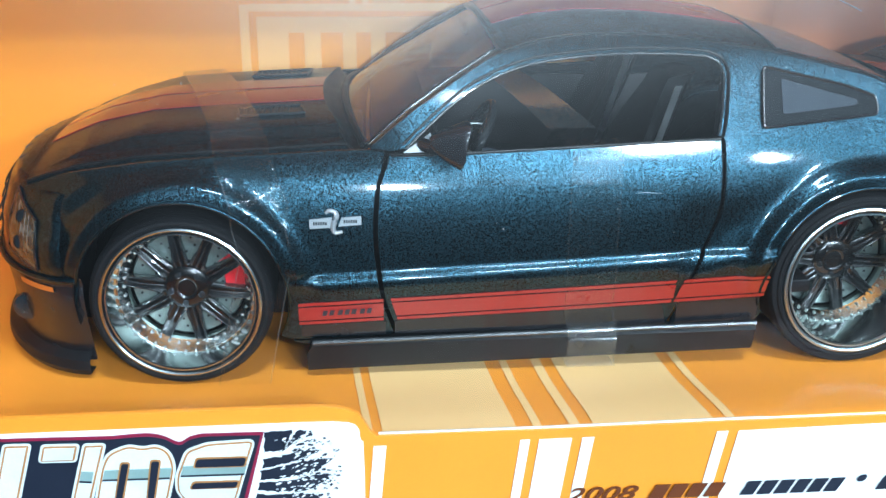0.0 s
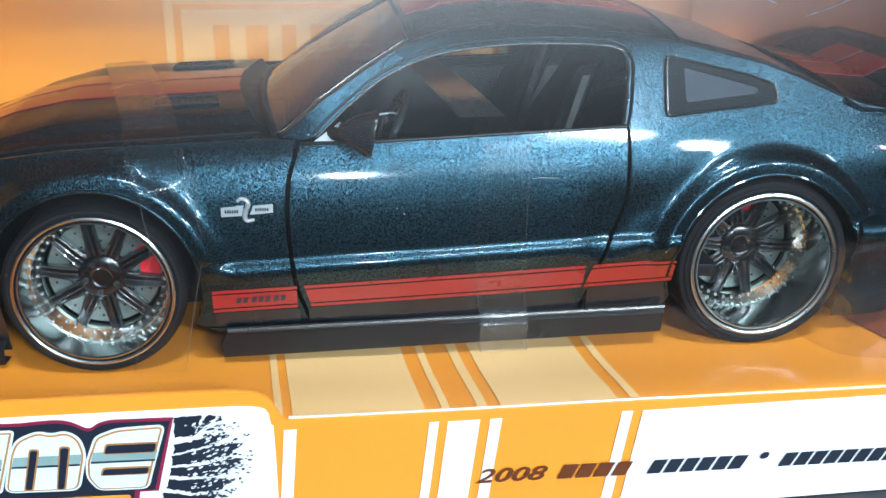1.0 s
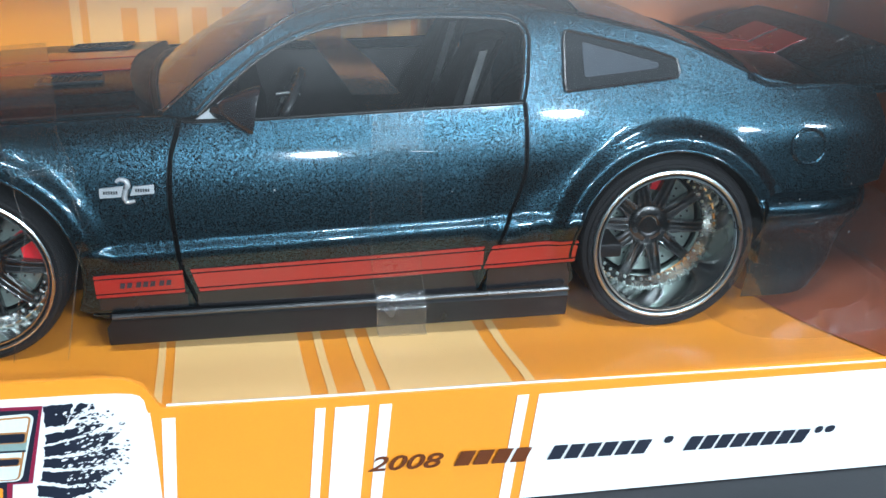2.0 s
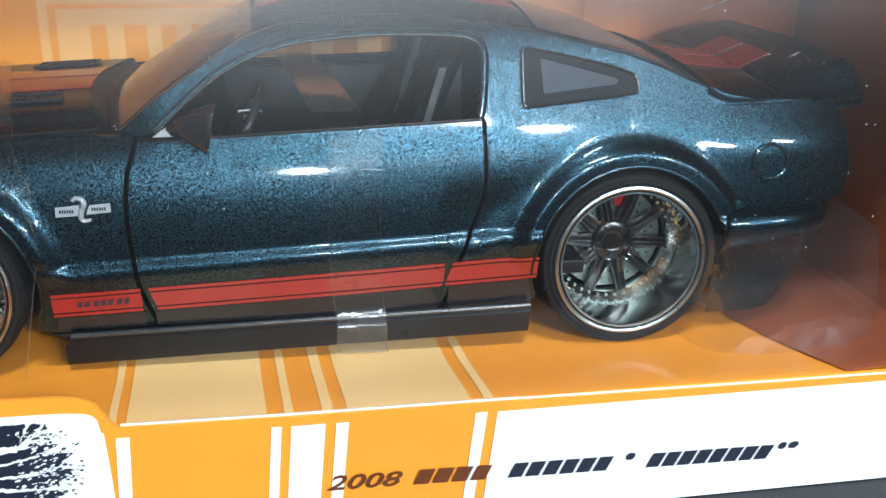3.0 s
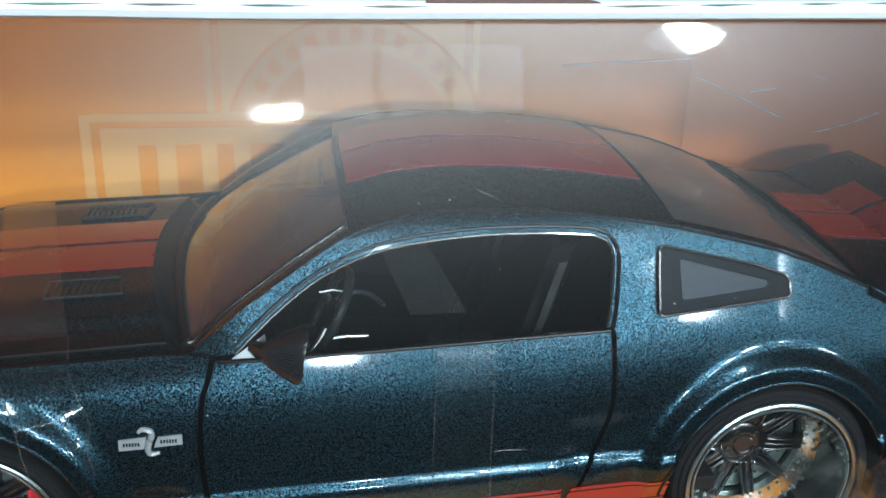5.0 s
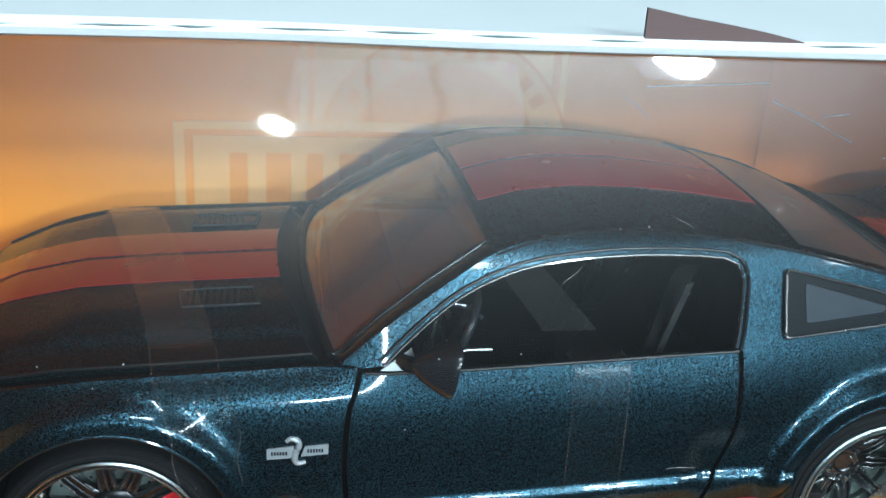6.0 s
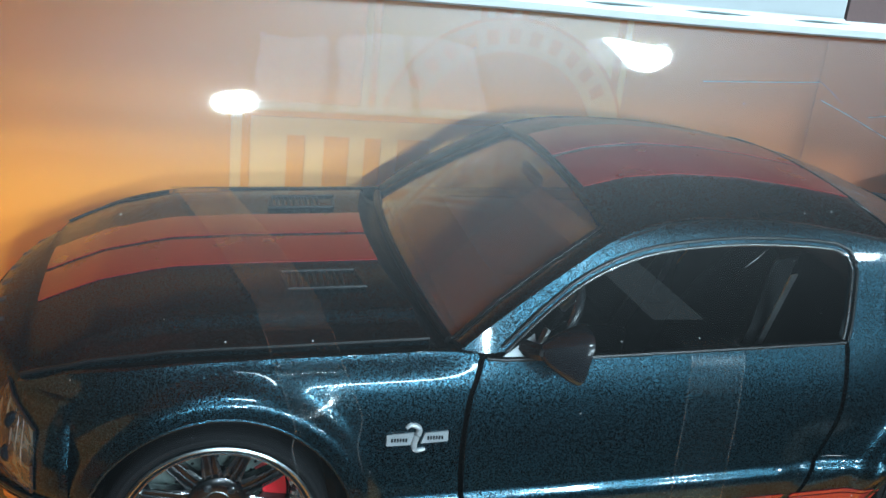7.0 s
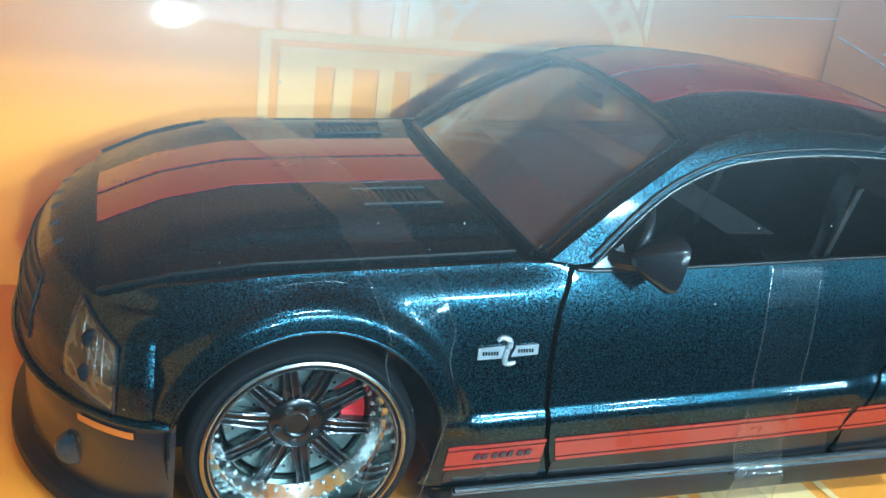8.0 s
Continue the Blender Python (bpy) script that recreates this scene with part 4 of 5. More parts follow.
# rear bumper and tail panel, swept round in plan
def tail_at(z, a, off=0.0):
    """a: 0 near side to 1 far side, round the tail."""
    out = float(np.interp(z, [0.08, 0.2, 0.35, 0.5, 0.565, 0.60, 0.62, 0.75, 0.9, 1.0], [0.46, 0.535, 0.575, 0.605, 0.602, 0.572, 0.566, 0.555, 0.52, 0.49]))
    th = math.pi * a
    c, s = math.cos(th), math.sin(th)
    y0 = side_y(3.12, min(z, 0.95)) + 0.01 - 0.034 * step01(0.605, 0.565, z) * step01(0.30, 0.50, z)
    x, y = 3.13 + (out + off) * abs(s) ** 0.55, YC - (YC - y0 + off) * math.copysign(abs(c) ** 0.62, c)
    if z > 0.57 and x < 3.64:  # tucked behind the rear wings
        skin = side_y(x, min(z, 0.96)) + 0.010
        y = min(max(y, skin), 2 * YC - skin)
    return (x, y, z)


mesh_object("rear_bumper", *thick(flipped(grid(lambda z, a: tail_at(z, a), np.linspace(0.08, 0.60, 26), np.linspace(0, 1, 80))), (-0.02, 0, 0)), PAINT, car)
mesh_object("tail_panel", *thick(flipped(grid(lambda z, a: tail_at(z, a), np.linspace(0.60, 0.99, 16), np.linspace(0.0, 1.0, 80))), (-0.02, 0, 0)), PAINT, car)
mesh_object("tail_lamp_band", *thick(flipped(grid(lambda z, a: tail_at(z, a, 0.006), np.linspace(0.68, 0.90, 8), np.linspace(0.24, 0.76, 40))), (-0.004, 0, 0)), BLACK_GLOSS, car, "glossy black band between the tail lamps")

# nose: grille, bumper, headlamps, chin splitter
def nose_at(z, a, off=0.0):
    out = float(np.interp(z, [0.02, 0.10, 0.3, 0.42, 0.45, 0.48, 0.6, 0.72, 0.79, 0.815, 0.825], [0.42, 0.45, 0.445, 0.465, 0.47, 0.455, 0.44, 0.40, 0.35, 0.29, 0.21]))
    th = math.pi * a
    c, s = math.cos(th), math.sin(th)
    y0 = side_y(-0.40, min(z, 0.70)) + 0.006
    return (-0.40 - (out + off) * abs(s) ** 1.15, YC - (YC - y0 + off) * math.copysign(abs(c) ** 0.95, c), z - 0.05 * step01(0.66, 0.82, z) * abs(c) ** 1.6)


mesh_object("nose_cover", *thick(grid(lambda z, a: nose_at(z, a), np.linspace(0.46, 0.825, 30), np.linspace(0.06, 0.94, 100)), (0.02, 0, 0)), PAINT, car)
mesh_object("front_bumper", *thick(grid(lambda z, a: nose_at(z, a), np.linspace(0.06, 0.455, 26), np.linspace(0, 1, 100)), (0.02, 0, 0)), BLACK_GLOSS, car, "glossy dark front bumper")
mesh_object("grille", *thick(grid(lambda z, a: nose_at(z, a, 0.006), np.linspace(0.50, 0.72, 12), np.linspace(0.36, 0.64, 40)), (0.01, 0, 0)), BLACK_SATIN, car, "black grille")
for i in range(4):
    mesh_object("grille_bar", *tube([nose_at(0.54 + i * 0.05, a, 0.012) for a in np.linspace(0.36, 0.64, 30)], 0.004, 6), BLACK_SATIN, car)
for i in range(6):  # raised lettering on the bonnet's lip, as plain bars
    want = 0.655 + 0.148 * i
    a = min(np.linspace(0.1, 0.9, 400), key=lambda q: abs(nose_at(0.795, q)[1] - want))
    mesh_object("lip_mark", *thick(grid(lambda z, q: nose_at(z, q, 0.004), np.linspace(0.788, 0.803, 4), np.linspace(a, a + 0.011, 4)), (0.002, 0, -0.002)), GREY_PANEL, car)
mesh_object("bumper_strip", *tube([nose_at(0.445, a, 0.006) for a in np.linspace(0.0, 1.0, 80)], 0.012, 8), PAINT, car)
for a0, a1 in ((0.125, 0.240), (0.875, 0.760)):
    def lamp_skin(v, a, off, a0=a0, a1=a1):
        """v: 0 foot to 1 top; a: 0 at the wing to 1 at the grille."""
        foot, top = 0.475 + 0.05 * a, 0.665 + 0.115 * a
        return nose_at(foot + v * (top - foot), a0 + (a1 - a0) * a, off)
    head = mesh_object("headlamp", *thick(grid(lambda v, a: lamp_skin(v, a, 0.010 + 0.006 * math.sin(math.pi * v) * math.sin(math.pi * a)), np.linspace(0, 1, 14), np.linspace(0, 1, 14)), (0.004, 0, 0)), LENS, car, "clear headlamp with a faceted reflector")
    facet = random.Random(14)
    bowl = grid(lambda v, a: lamp_skin(v, a, 0.004 - 0.010 * facet.random() * (0 < v < 1) * (0 < a < 1)), np.linspace(0, 1, 10), np.linspace(0, 1, 8))
    mesh_object("reflector", *thick(bowl, (0.002, 0, 0)), REFLECTOR, head, "dark faceted reflector", smooth=False)
    for a, foot, top in ((0.20, 0.30, 0.92), (0.33, 0.45, 0.88), (0.47, 0.25, 0.80), (0.62, 0.5, 0.95)):
        mesh_object("lamp_rib", *tube([lamp_skin(v, a + 0.08 * v, 0.008) for v in np.linspace(foot, top, 10)], [0.0006 + 0.0016 * math.sin(math.pi * i / 9) for i in range(10)], 6), STEEL, head)
    ring = [(v, 0.0) for v in (0, 0.5)] + [(1.0, a) for a in (0, 0.33, 0.66)] + [(v, 1.0) for v in (1, 0.5)] + [(0.0, a) for a in (1, 0.66, 0.33)]
    mesh_object("lamp_rim", *tube([lamp_skin(v, a, 0.008) for v, a in ring], 0.006, 6, True), BLACK_GLOSS, head)
    for v in (0.3, 0.7):
        mid = lamp_skin(v, 0.5, -0.002)
        mesh_object("lamp_bowl", *lathe([(0.0, -0.012), (0.02, -0.014), (0.03, -0.008), (0.034, 0.004)], mid, 20), DARK_PANEL, head)
for a0, a1 in ((0.085, 0.20), (0.915, 0.80)):
    mesh_object("side_marker", *thick(grid(lambda z, a: nose_at(z, a0 + (a1 - a0) * a, 0.008), np.linspace(0.388, 0.408, 4), np.linspace(0, 1, 10)), (0.004, 0, 0)), AMBER, car, "amber side marker strip")
for a0 in (0.22, 0.78):
    mid = nose_at(0.25, a0, 0.0)
    mesh_object("fog_lamp", *lathe([(0.0, -0.012), (0.04, -0.012), (0.055, -0.004), (0.06, 0.015)], mid, 24), LAMP_GLASS, car, "round fog lamp")


def chin_at(i, a):
    prof = [(0.0, 0.10), (0.055, 0.075), (0.07, 0.045), (0.06, 0.02), (-0.02, 0.012)]
    off, z = prof[i]
    return nose_at(z, a, off)[:2] + (z + 0.01 * math.sin(math.pi * a),)


mesh_object("chin_splitter", *thick(grid(lambda i, a: chin_at(int(i), a), range(5), np.linspace(0.0, 1, 90)), (0.006, 0, 0.006)), BLACK_SATIN, car, "black chin splitter")

# underbody and cabin
mesh_object("underbody", *block(-0.55, 3.5, 0.48, 2 * YC - 0.48, 0.10, 0.34, 0.03), BLACK_SATIN, car)
mesh_object("engine_bay", *block(-0.5, 0.72, 0.46, 2 * YC - 0.46, 0.34, 0.80, 0.02), BLACK_SATIN, car)
mesh_object("boot_tub", *block(2.55, 3.5, 0.46, 2 * YC - 0.46, 0.34, 0.92, 0.02), BLACK_SATIN, car)
mesh_object("cabin_floor", *block(0.72, 2.55, 0.12, 2 * YC - 0.12, 0.30, 0.36, 0.01), BLACK_SATIN, car)
for y0, y1 in ((0.12, 0.15), (2 * YC - 0.15, 2 * YC - 0.12)):
    mesh_object("door_card", *block(0.80, 2.3, y0 + 0.0, y1, 0.32, 0.90, 0.008), BLACK_SATIN, car)
for sign in (-1, 1):
    for cx in AXLES:
        def liner(a, i, cx=cx, sign=sign):
            r, d = ((ARCH_R + 0.012, 0.02), (ARCH_R + 0.012, 0.38), (0.05, 0.38))[int(i)]
            y = 0.05 + d
            return (cx + r * math.cos(a), y if sign < 0 else 2 * YC - y, WHEEL_Z + r * math.sin(a))
        vf = thick(grid(liner, np.linspace(radians(-14), radians(194), 40), range(3)), (0, 0, 0.006))
        mesh_object("wheel_liner", *(vf if sign > 0 else flipped(vf)), BLACK_SATIN, car)


def dash_at(s, v):
    x = 0.76 + 0.32 * s
    z = 0.93 + 0.02 * math.sin(math.pi * s) - 0.26 * step01(0.75, 1.0, s)
    z += 0.03 * math.exp(-(((v + 0.45) / 0.2) ** 2)) * math.sin(math.pi * s)
    return (x, YC + v * (YC - 0.17), z)


mesh_object("dashboard", *thick(grid(dash_at, np.linspace(0, 1, 16), np.linspace(-1, 1, 30)), (0, 0, -0.05)), SEAT, car, "dark moulded dashboard")


def seat(y, x=1.72):
    def back(s, v):
        h = 0.62 * s
        w = 0.23 * (1 - 0.45 * step01(0.55, 1.0, s))
        side = 0.05 * abs(v) ** 3
        return (x + 0.30 * s - side, y + v * w, 0.52 + h)
    mesh_object("seat_back", *thick(grid(back, np.linspace(0, 1, 24), np.linspace(-1, 1, 14)), (0.09, 0, 0.02)), SEAT, car, "dark moulded seat back")
    def base(s, v):
        return (x - 0.48 + 0.52 * s, y + v * 0.24, 0.56 - 0.05 * s + 0.03 * abs(v) ** 3)
    mesh_object("seat_base", *thick(grid(base, np.linspace(0, 1, 12), np.linspace(-1, 1, 14)), (0, 0, -0.16)), SEAT, car)
    def guide(s, v):
        return (x + 0.13 + 0.13 * s + 0.016 * v, y - 0.25 + 0.01 * s + 0.006 * v, 0.70 + 0.43 * s)
    mesh_object("belt_guide", *thick(grid(guide, np.linspace(0, 1, 10), np.linspace(-1, 1, 5)), (0, 0.008, 0)), STEEL, car, "grey belt strip beside the seat")


seat(0.56)
seat(2 * YC - 0.56)
tilt = pose(1.18, 0.56, 0.86, 0, -62, 0)
ring = [tuple(tilt @ Vector((0.17 * math.cos(a), 0.17 * math.sin(a), 0))) for a in np.linspace(0, 2 * math.pi, 40, endpoint=False)]
wheel_ring = mesh_object("steering_wheel", *tube(ring, 0.018, 10, True), RIDGE, car, "dark glossy three-spoke steering wheel")
for k in range(3):
    a = radians(90 + 120 * k)
    mesh_object("spoke", *tube([tuple(tilt @ Vector((0.0, 0.0, -0.02))), tuple(tilt @ Vector((0.16 * math.cos(a), 0.16 * math.sin(a), 0)))], 0.014, 6), STEEL, wheel_ring)
mesh_object("hub", *moved(block(-0.045, 0.045, -0.045, 0.045, -0.03, 0.01, 0.012), tilt), SEAT, wheel_ring)
# bright stalk that stands for a glint in the dark cabin
mesh_object("column_stalk", *tube([(1.16, 0.47, 0.80), (1.24, 0.475, 0.806), (1.32, 0.48, 0.802)], 0.007, 8), STEEL, car, "grey stalk on the steering column")
mesh_object("dash_strip", *tube([(1.15, 0.66, 0.898), (1.20, 0.67, 0.902), (1.25, 0.66, 0.897)], 0.005, 8), STEEL, car, "thin silver dashboard strip")
for y in (0.56, 2 * YC - 0.56):  # grey line for the highlight on each cushion's rounded front edge
    highlight = spline([(1.225, y - 0.09, 0.590), (1.28, y - 0.06, 0.607), (1.335, y - 0.05, 0.612), (1.39, y - 0.09, 0.610), (1.435, y - 0.17, 0.600)], 5)
    mesh_object("cushion_highlight", *tube(highlight, 0.011, 8), GREY_PANEL, car, "grey piped seat cushion edge")
# lever added to draw another cabin glint
mesh_object("seat_lever", *tube([(1.46, 0.30, 0.80), (1.56, 0.30, 0.805)], 0.010, 8), STEEL, car, "grey lever beside the seat")
mesh_object("rear_view_mirror", *block(1.16, 1.185, YC - 0.11, YC + 0.11, 1.245, 1.30, 0.012), BLACK_GLOSS, car)

# the far door's window is closed with a dark pane
far_pane = mesh_object("door_glass", *thick(flipped(region(DLO + [(0.90, 0.935)], lambda u, v: far(u, v, -0.012), 0.02)), (0, -0.008, 0)), SMOKED, car, "dark tinted side window")
far_pane.visible_shadow = False

# door mirrors
for sign in (1, -1):
    def shell(a, b, sign=sign):
        # a round the housing, b from its blunt nose to the glass
        r = 0.22 + 0.78 * min(1, b * 1.1) ** 0.75
        ca, sa = math.cos(a), math.sin(a)
        x = 0.955 + 0.13 * b + 0.02 * sa * b
        y = 0.02 + 0.085 * r * math.copysign(abs(ca) ** 0.6, ca)
        z = 0.99 + 0.085 * r * math.copysign(abs(sa) ** 0.6, sa) - 0.012 * b
        return (x, y if sign > 0 else 2 * YC - y, z)
    vf = grid(shell, np.linspace(0, 2 * math.pi, 33), np.linspace(0, 1, 12))
    n = 12
    vf[1].append(tuple(i * n for i in range(33)))
    housing = mesh_object("door_mirror", *(flipped(vf) if sign > 0 else vf), BLACK_GLOSS, car, "glossy black door mirror")
    vf = grid(lambda a, b: tuple(Vector(shell(a, 1)).lerp(Vector((1.083, 0.02 if sign > 0 else 2 * YC - 0.02, 0.985)), b)), np.linspace(0, 2 * math.pi, 33), np.linspace(0, 1, 4))
    mesh_object("mirror_glass", *vf, CHROME, housing, "small mirror glass")
    arm = [(0.93, 0.13, 0.955), (0.965, 0.09, 0.955), (1.02, 0.05, 0.965)]
    mesh_object("mirror_arm", *tube([(x, y if sign > 0 else 2 * YC - y, z) for x, y, z in arm], 0.028, 8), BLACK_GLOSS, housing)
    # the dark plate is coloured silver to stand for light on it
    sail = [(0.862, 0.93), (0.985, 0.932), (0.965, 1.0)]
    mesh_object("mirror_sail", *plate(sail, lambda u, v, h: (near if sign > 0 else far)(u, v, 0.004 + h), 0.004), SILVER, car, "silver corner plate behind the mirror", smooth=False)

# ---- wheels ----
def wheel(cx, sign, radius, tyre_radius, dish, turn, lip_width, grip):
    """One wheel, its axle at cx; dish: how deep the spokes lie behind the lip; grip: the brake caliper's angles."""
    cz = tyre_radius
    face = 0.045
    rear = cx > 1
    lip_metal, rivet_metal = (COOL_LIP, DULL_RIVET) if rear else (LIP, RIVET)
    def put(vf):
        v = [(x, (y if sign < 0 else 2 * YC - y), z) for x, y, z in vf[0]]
        return (v, vf[1]) if sign < 0 else flipped((v, vf[1]))
    centre = (cx, face, cz)
    hub_ob = mesh_object("wheel", *put(lathe([(0.02, dish + 0.05), (0.10, dish + 0.05), (0.10, dish + 0.12), (0.02, dish + 0.12)], centre, 32)), BLACK_SATIN, car, "wheel with a deep polished rim and black spokes")
    R = tyre_radius
    tyre = [(radius - 0.005, 0.02), (radius + 0.004, 0.006), (radius + 0.014, 0.0), (radius + 0.024, 0.002), (radius + 0.027, 0.008), (R - 0.012, 0.012), (R - 0.003, 0.024), (R, 0.045), (R, 0.30), (R - 0.01, 0.33), (radius - 0.02, 0.33)]
    mesh_object("tyre", *put(lathe(tyre, centre, 96)), TYRE, hub_ob, "low black rubber tyre")
    lip = [(radius + 0.002, 0.012), (radius, -0.003), (radius - 0.45 * lip_width, -0.006), (radius - 0.85 * lip_width, -0.002), (radius - lip_width, 0.006)]
    mesh_object("lip", *put(lathe(lip, centre, 96)), lip_metal, hub_ob, "polished silver rim lip" if rear else "warm polished rim lip")
    radius -= lip_width - 0.013
    groove = [(radius - 0.012, 0.006), (radius - 0.016, 0.009), (radius - 0.019, 0.006)]
    mesh_object("lip_groove", *put(lathe(groove, centre, 96)), BLACK_SATIN, hub_ob)
    bead = [(radius - 0.018, 0.009), (radius - 0.021, 0.0), (radius - 0.026, 0.0), (radius - 0.029, 0.012)]
    mesh_object("inner_lip", *put(lathe(bead, centre, 96)), lip_metal, hub_ob)
    # the barrel narrows in a bowl to the ring that carries the rivets
    r0, ri = radius - 0.029, radius - 0.052
    back = dish - 0.03
    barrel = [(r0, 0.010)] + [(r0 - (r0 - ri - 0.014) * (0.5 * f + 0.5 * f**3), 0.012 + (back - 0.012) * f) for f in (0.12, 0.3, 0.5, 0.7, 0.85, 1.0)]
    mesh_object("barrel", *put(lathe(barrel, centre, 96)), BARREL, hub_ob, "dark mirror-polished rim barrel")
    ring = [(ri + 0.014, back), (ri + 0.008, back - 0.006), (ri - 0.016, dish + 0.004), (ri - 0.022, dish + 0.012), (ri - 0.024, dish + 0.2)]
    mesh_object("rivet_ring", *put(lathe(ring, centre, 96)), RING, hub_ob, "satin silver ring of rivets")
    mesh_object("brake_disc", *put(lathe([(0.06, dish + 0.06), (ri - 0.035, dish + 0.06), (ri - 0.03, dish + 0.075)], centre, 48)), DISC, hub_ob, "pale grey-green drilled brake disc")
    dot = lathe([(0.0, -0.001), (0.005, -0.001), (0.0055, 0.001)], (0, 0, 0), 8)
    holes = []
    for i in range(60):
        a, r = 2 * math.pi * i / 60, (0.135, 0.165, 0.195)[i % 3]
        holes.append(([(x + cx + r * math.cos(a), y + face + dish + 0.059, z + cz + r * math.sin(a)) for x, y, z in dot[0]], dot[1]))
    mesh_object("disc_holes", *put(joined(holes)), BLACK_SATIN, hub_ob)
    bolt = lathe([(0.0, -0.011), (0.0045, -0.008), (0.0066, -0.003), (0.0066, 0.004)], (0, 0, 0), 8)
    for k in range(80):
        a = 2 * math.pi * (k // 2 + 0.5 + 0.16 * (k % 2)) / 40
        r, deep = ((ri + 0.006, back - 0.004), (ri - 0.013, dish))[k % 2]
        c = (cx + r * math.cos(a), face + deep, cz + r * math.sin(a))
        mesh_object("rivet", *put(([(x + c[0], y + c[1], z + c[2]) for x, y, z in bolt[0]], bolt[1])), rivet_metal, hub_ob)
    for i in range(10):
        a0 = radians(turn) + 2 * math.pi * i / 10
        def place(r, w, y, a0=a0):
            return (cx + r * math.cos(a0) - w * math.sin(a0), face + dish + y, cz + r * math.sin(a0) + w * math.cos(a0))
        bar_rows = ((0.080, 0.026, 0.012), (0.12, 0.0245, 0.010), (0.18, 0.0225, 0.012), (ri - 0.018, 0.021, 0.016))
        vf = thick(flipped(grid(lambda k, s: place(bar_rows[int(k)][0], bar_rows[int(k)][1] * s, bar_rows[int(k)][2] + 0.004 * (1 - s * s)), range(4), (-1, -0.5, 0, 0.5, 1))), (0, 0.03, 0))
        spoke = mesh_object("spoke", *put(vf), SPOKE, hub_ob)
        for w0, w1 in ((0.022, 0.019), (0.0, 0.0), (-0.022, -0.019)):
            line = [place(0.092, w0, 0.004), place(0.13, w0 * 0.98, -0.001), place(0.18, (w0 + w1) / 2, 0.001), place(ri - 0.03, w1, 0.006), place(ri - 0.015, w1, 0.012)]
            mesh_object("ridge", *put(tube(spline(line, 3), 0.0034, 6)), RIDGE, spoke)
        # a rounded web joins each spoke to the next at the hub
        web = [place(0.150, 0.024, 0.006), place(0.118, 0.027, 0.004)]
        turned = lambda r, w, y: (cx + r * math.cos(a0 + math.pi / 5) - w * math.sin(a0 + math.pi / 5), face + dish + y, cz + r * math.sin(a0 + math.pi / 5) + w * math.cos(a0 + math.pi / 5))
        mid = (cx + 0.102 * math.cos(a0 + math.pi / 10), face + dish + 0.004, cz + 0.102 * math.sin(a0 + math.pi / 10))
        web += [mid, turned(0.118, -0.027, 0.004), turned(0.150, -0.024, 0.006)]
        mesh_object("web", *put(tube(spline(web, 3), 0.0042, 6)), RIDGE, spoke)
    cap = [(0.0, 0.006), (0.034, 0.006), (0.040, 0.001), (0.050, 0.0), (0.078, 0.002), (0.088, 0.008), (0.093, 0.02), (0.093, 0.06)]
    mesh_object("hub_cap", *put(lathe(cap, (cx, face + dish - 0.004, cz), 40)), SPOKE, hub_ob, "black hub cap")
    nut = lathe([(0.014, 0.004), (0.013, -0.006), (0.009, -0.009), (0.007, -0.004), (0.0, 0.002)], (0, 0, 0), 10)
    for i in range(5):
        a = radians(turn + 18) + 2 * math.pi * i / 5
        c = (cx + 0.064 * math.cos(a), face + dish - 0.004, cz + 0.064 * math.sin(a))
        mesh_object("wheel_nut", *put(([(x + c[0], y + c[1], z + c[2]) for x, y, z in nut[0]], nut[1])), RIDGE, hub_ob)
    def clamp(a, r):
        return (cx + r * math.cos(a), face + dish + 0.045, cz + r * math.sin(a))
    cal = thick(grid(clamp, np.linspace(radians(grip[0]), radians(grip[1]), 10), (0.15, 0.18, ri - 0.03)), (0, 0.06, 0))
    mesh_object("brake_caliper", *put(cal), CALIPER, hub_ob, "red brake caliper")


for side in (-1, 1):
    wheel(-0.005, side, 0.310, 0.354, 0.160, 28, 0.014, (-8, 36))
    wheel(2.722, side, 0.318, 0.374, 0.245, 32, 0.017, (62, 86))

# ---- clear straps and the rear blister ----
def band(path_left, path_right, name, mat, parent):
    vf = grid(lambda i, s: tuple(Vector(path_left[int(i)]).lerp(Vector(path_right[int(i)]), s)), range(len(path_left)), np.linspace(0, 1, 7))
    ob = mesh_object(name, *vf, mat, parent)
    ob.visible_shadow = False
    return ob


def bonnet_strap(shift):
    pts = []
    for z, y in ((0.02, 0.0), (0.2, 0.0), (0.4, 0.0), (0.55, 0.008), (0.66, 0.026)):
        pts.append((0.43 - 0.10 * abs(z - 0.55) / 0.5 + shift * 0.95, y, z))
    for x, z in ((0.42, 0.75), (0.39, 0.83), (0.36, 0.90)):
        pts.append(near(x + shift, z, 0.012))
    for y in np.linspace(0.24, 2 * YC - 0.24, 24):
        x = 0.34 + shift - 0.23 * (y - 0.24)
        pts.append((x, y, hood_z(x, y) + 0.02))
    for z in (0.85, 0.7, 0.5, 0.2, 0.02):
        pts.append((0.02 + shift, 2 * YC - side_y(0.02, 0.8) + 0.03, z))
    return spline(pts, 3)


strap = tagged(holder("clear_strap", 0.3, 0.0, 0.02), "clear plastic strap tied over the bonnet", "strap", "clear straps")
left, right = bonnet_strap(-0.21), bonnet_strap(0.0)
fold = next(i for i, p in enumerate(left) if p[1] > 0.24)
band(left[: fold + 1], right[: fold + 1], "strap_end", THIN_STRAP, strap)
band(left[fold:], right[fold:], "strap_band", STRAP, strap)
for side in (left, right):
    mesh_object("strap_edge", *tube(side[: fold + 1], 0.0022, 5), EDGE_PLASTIC, strap)


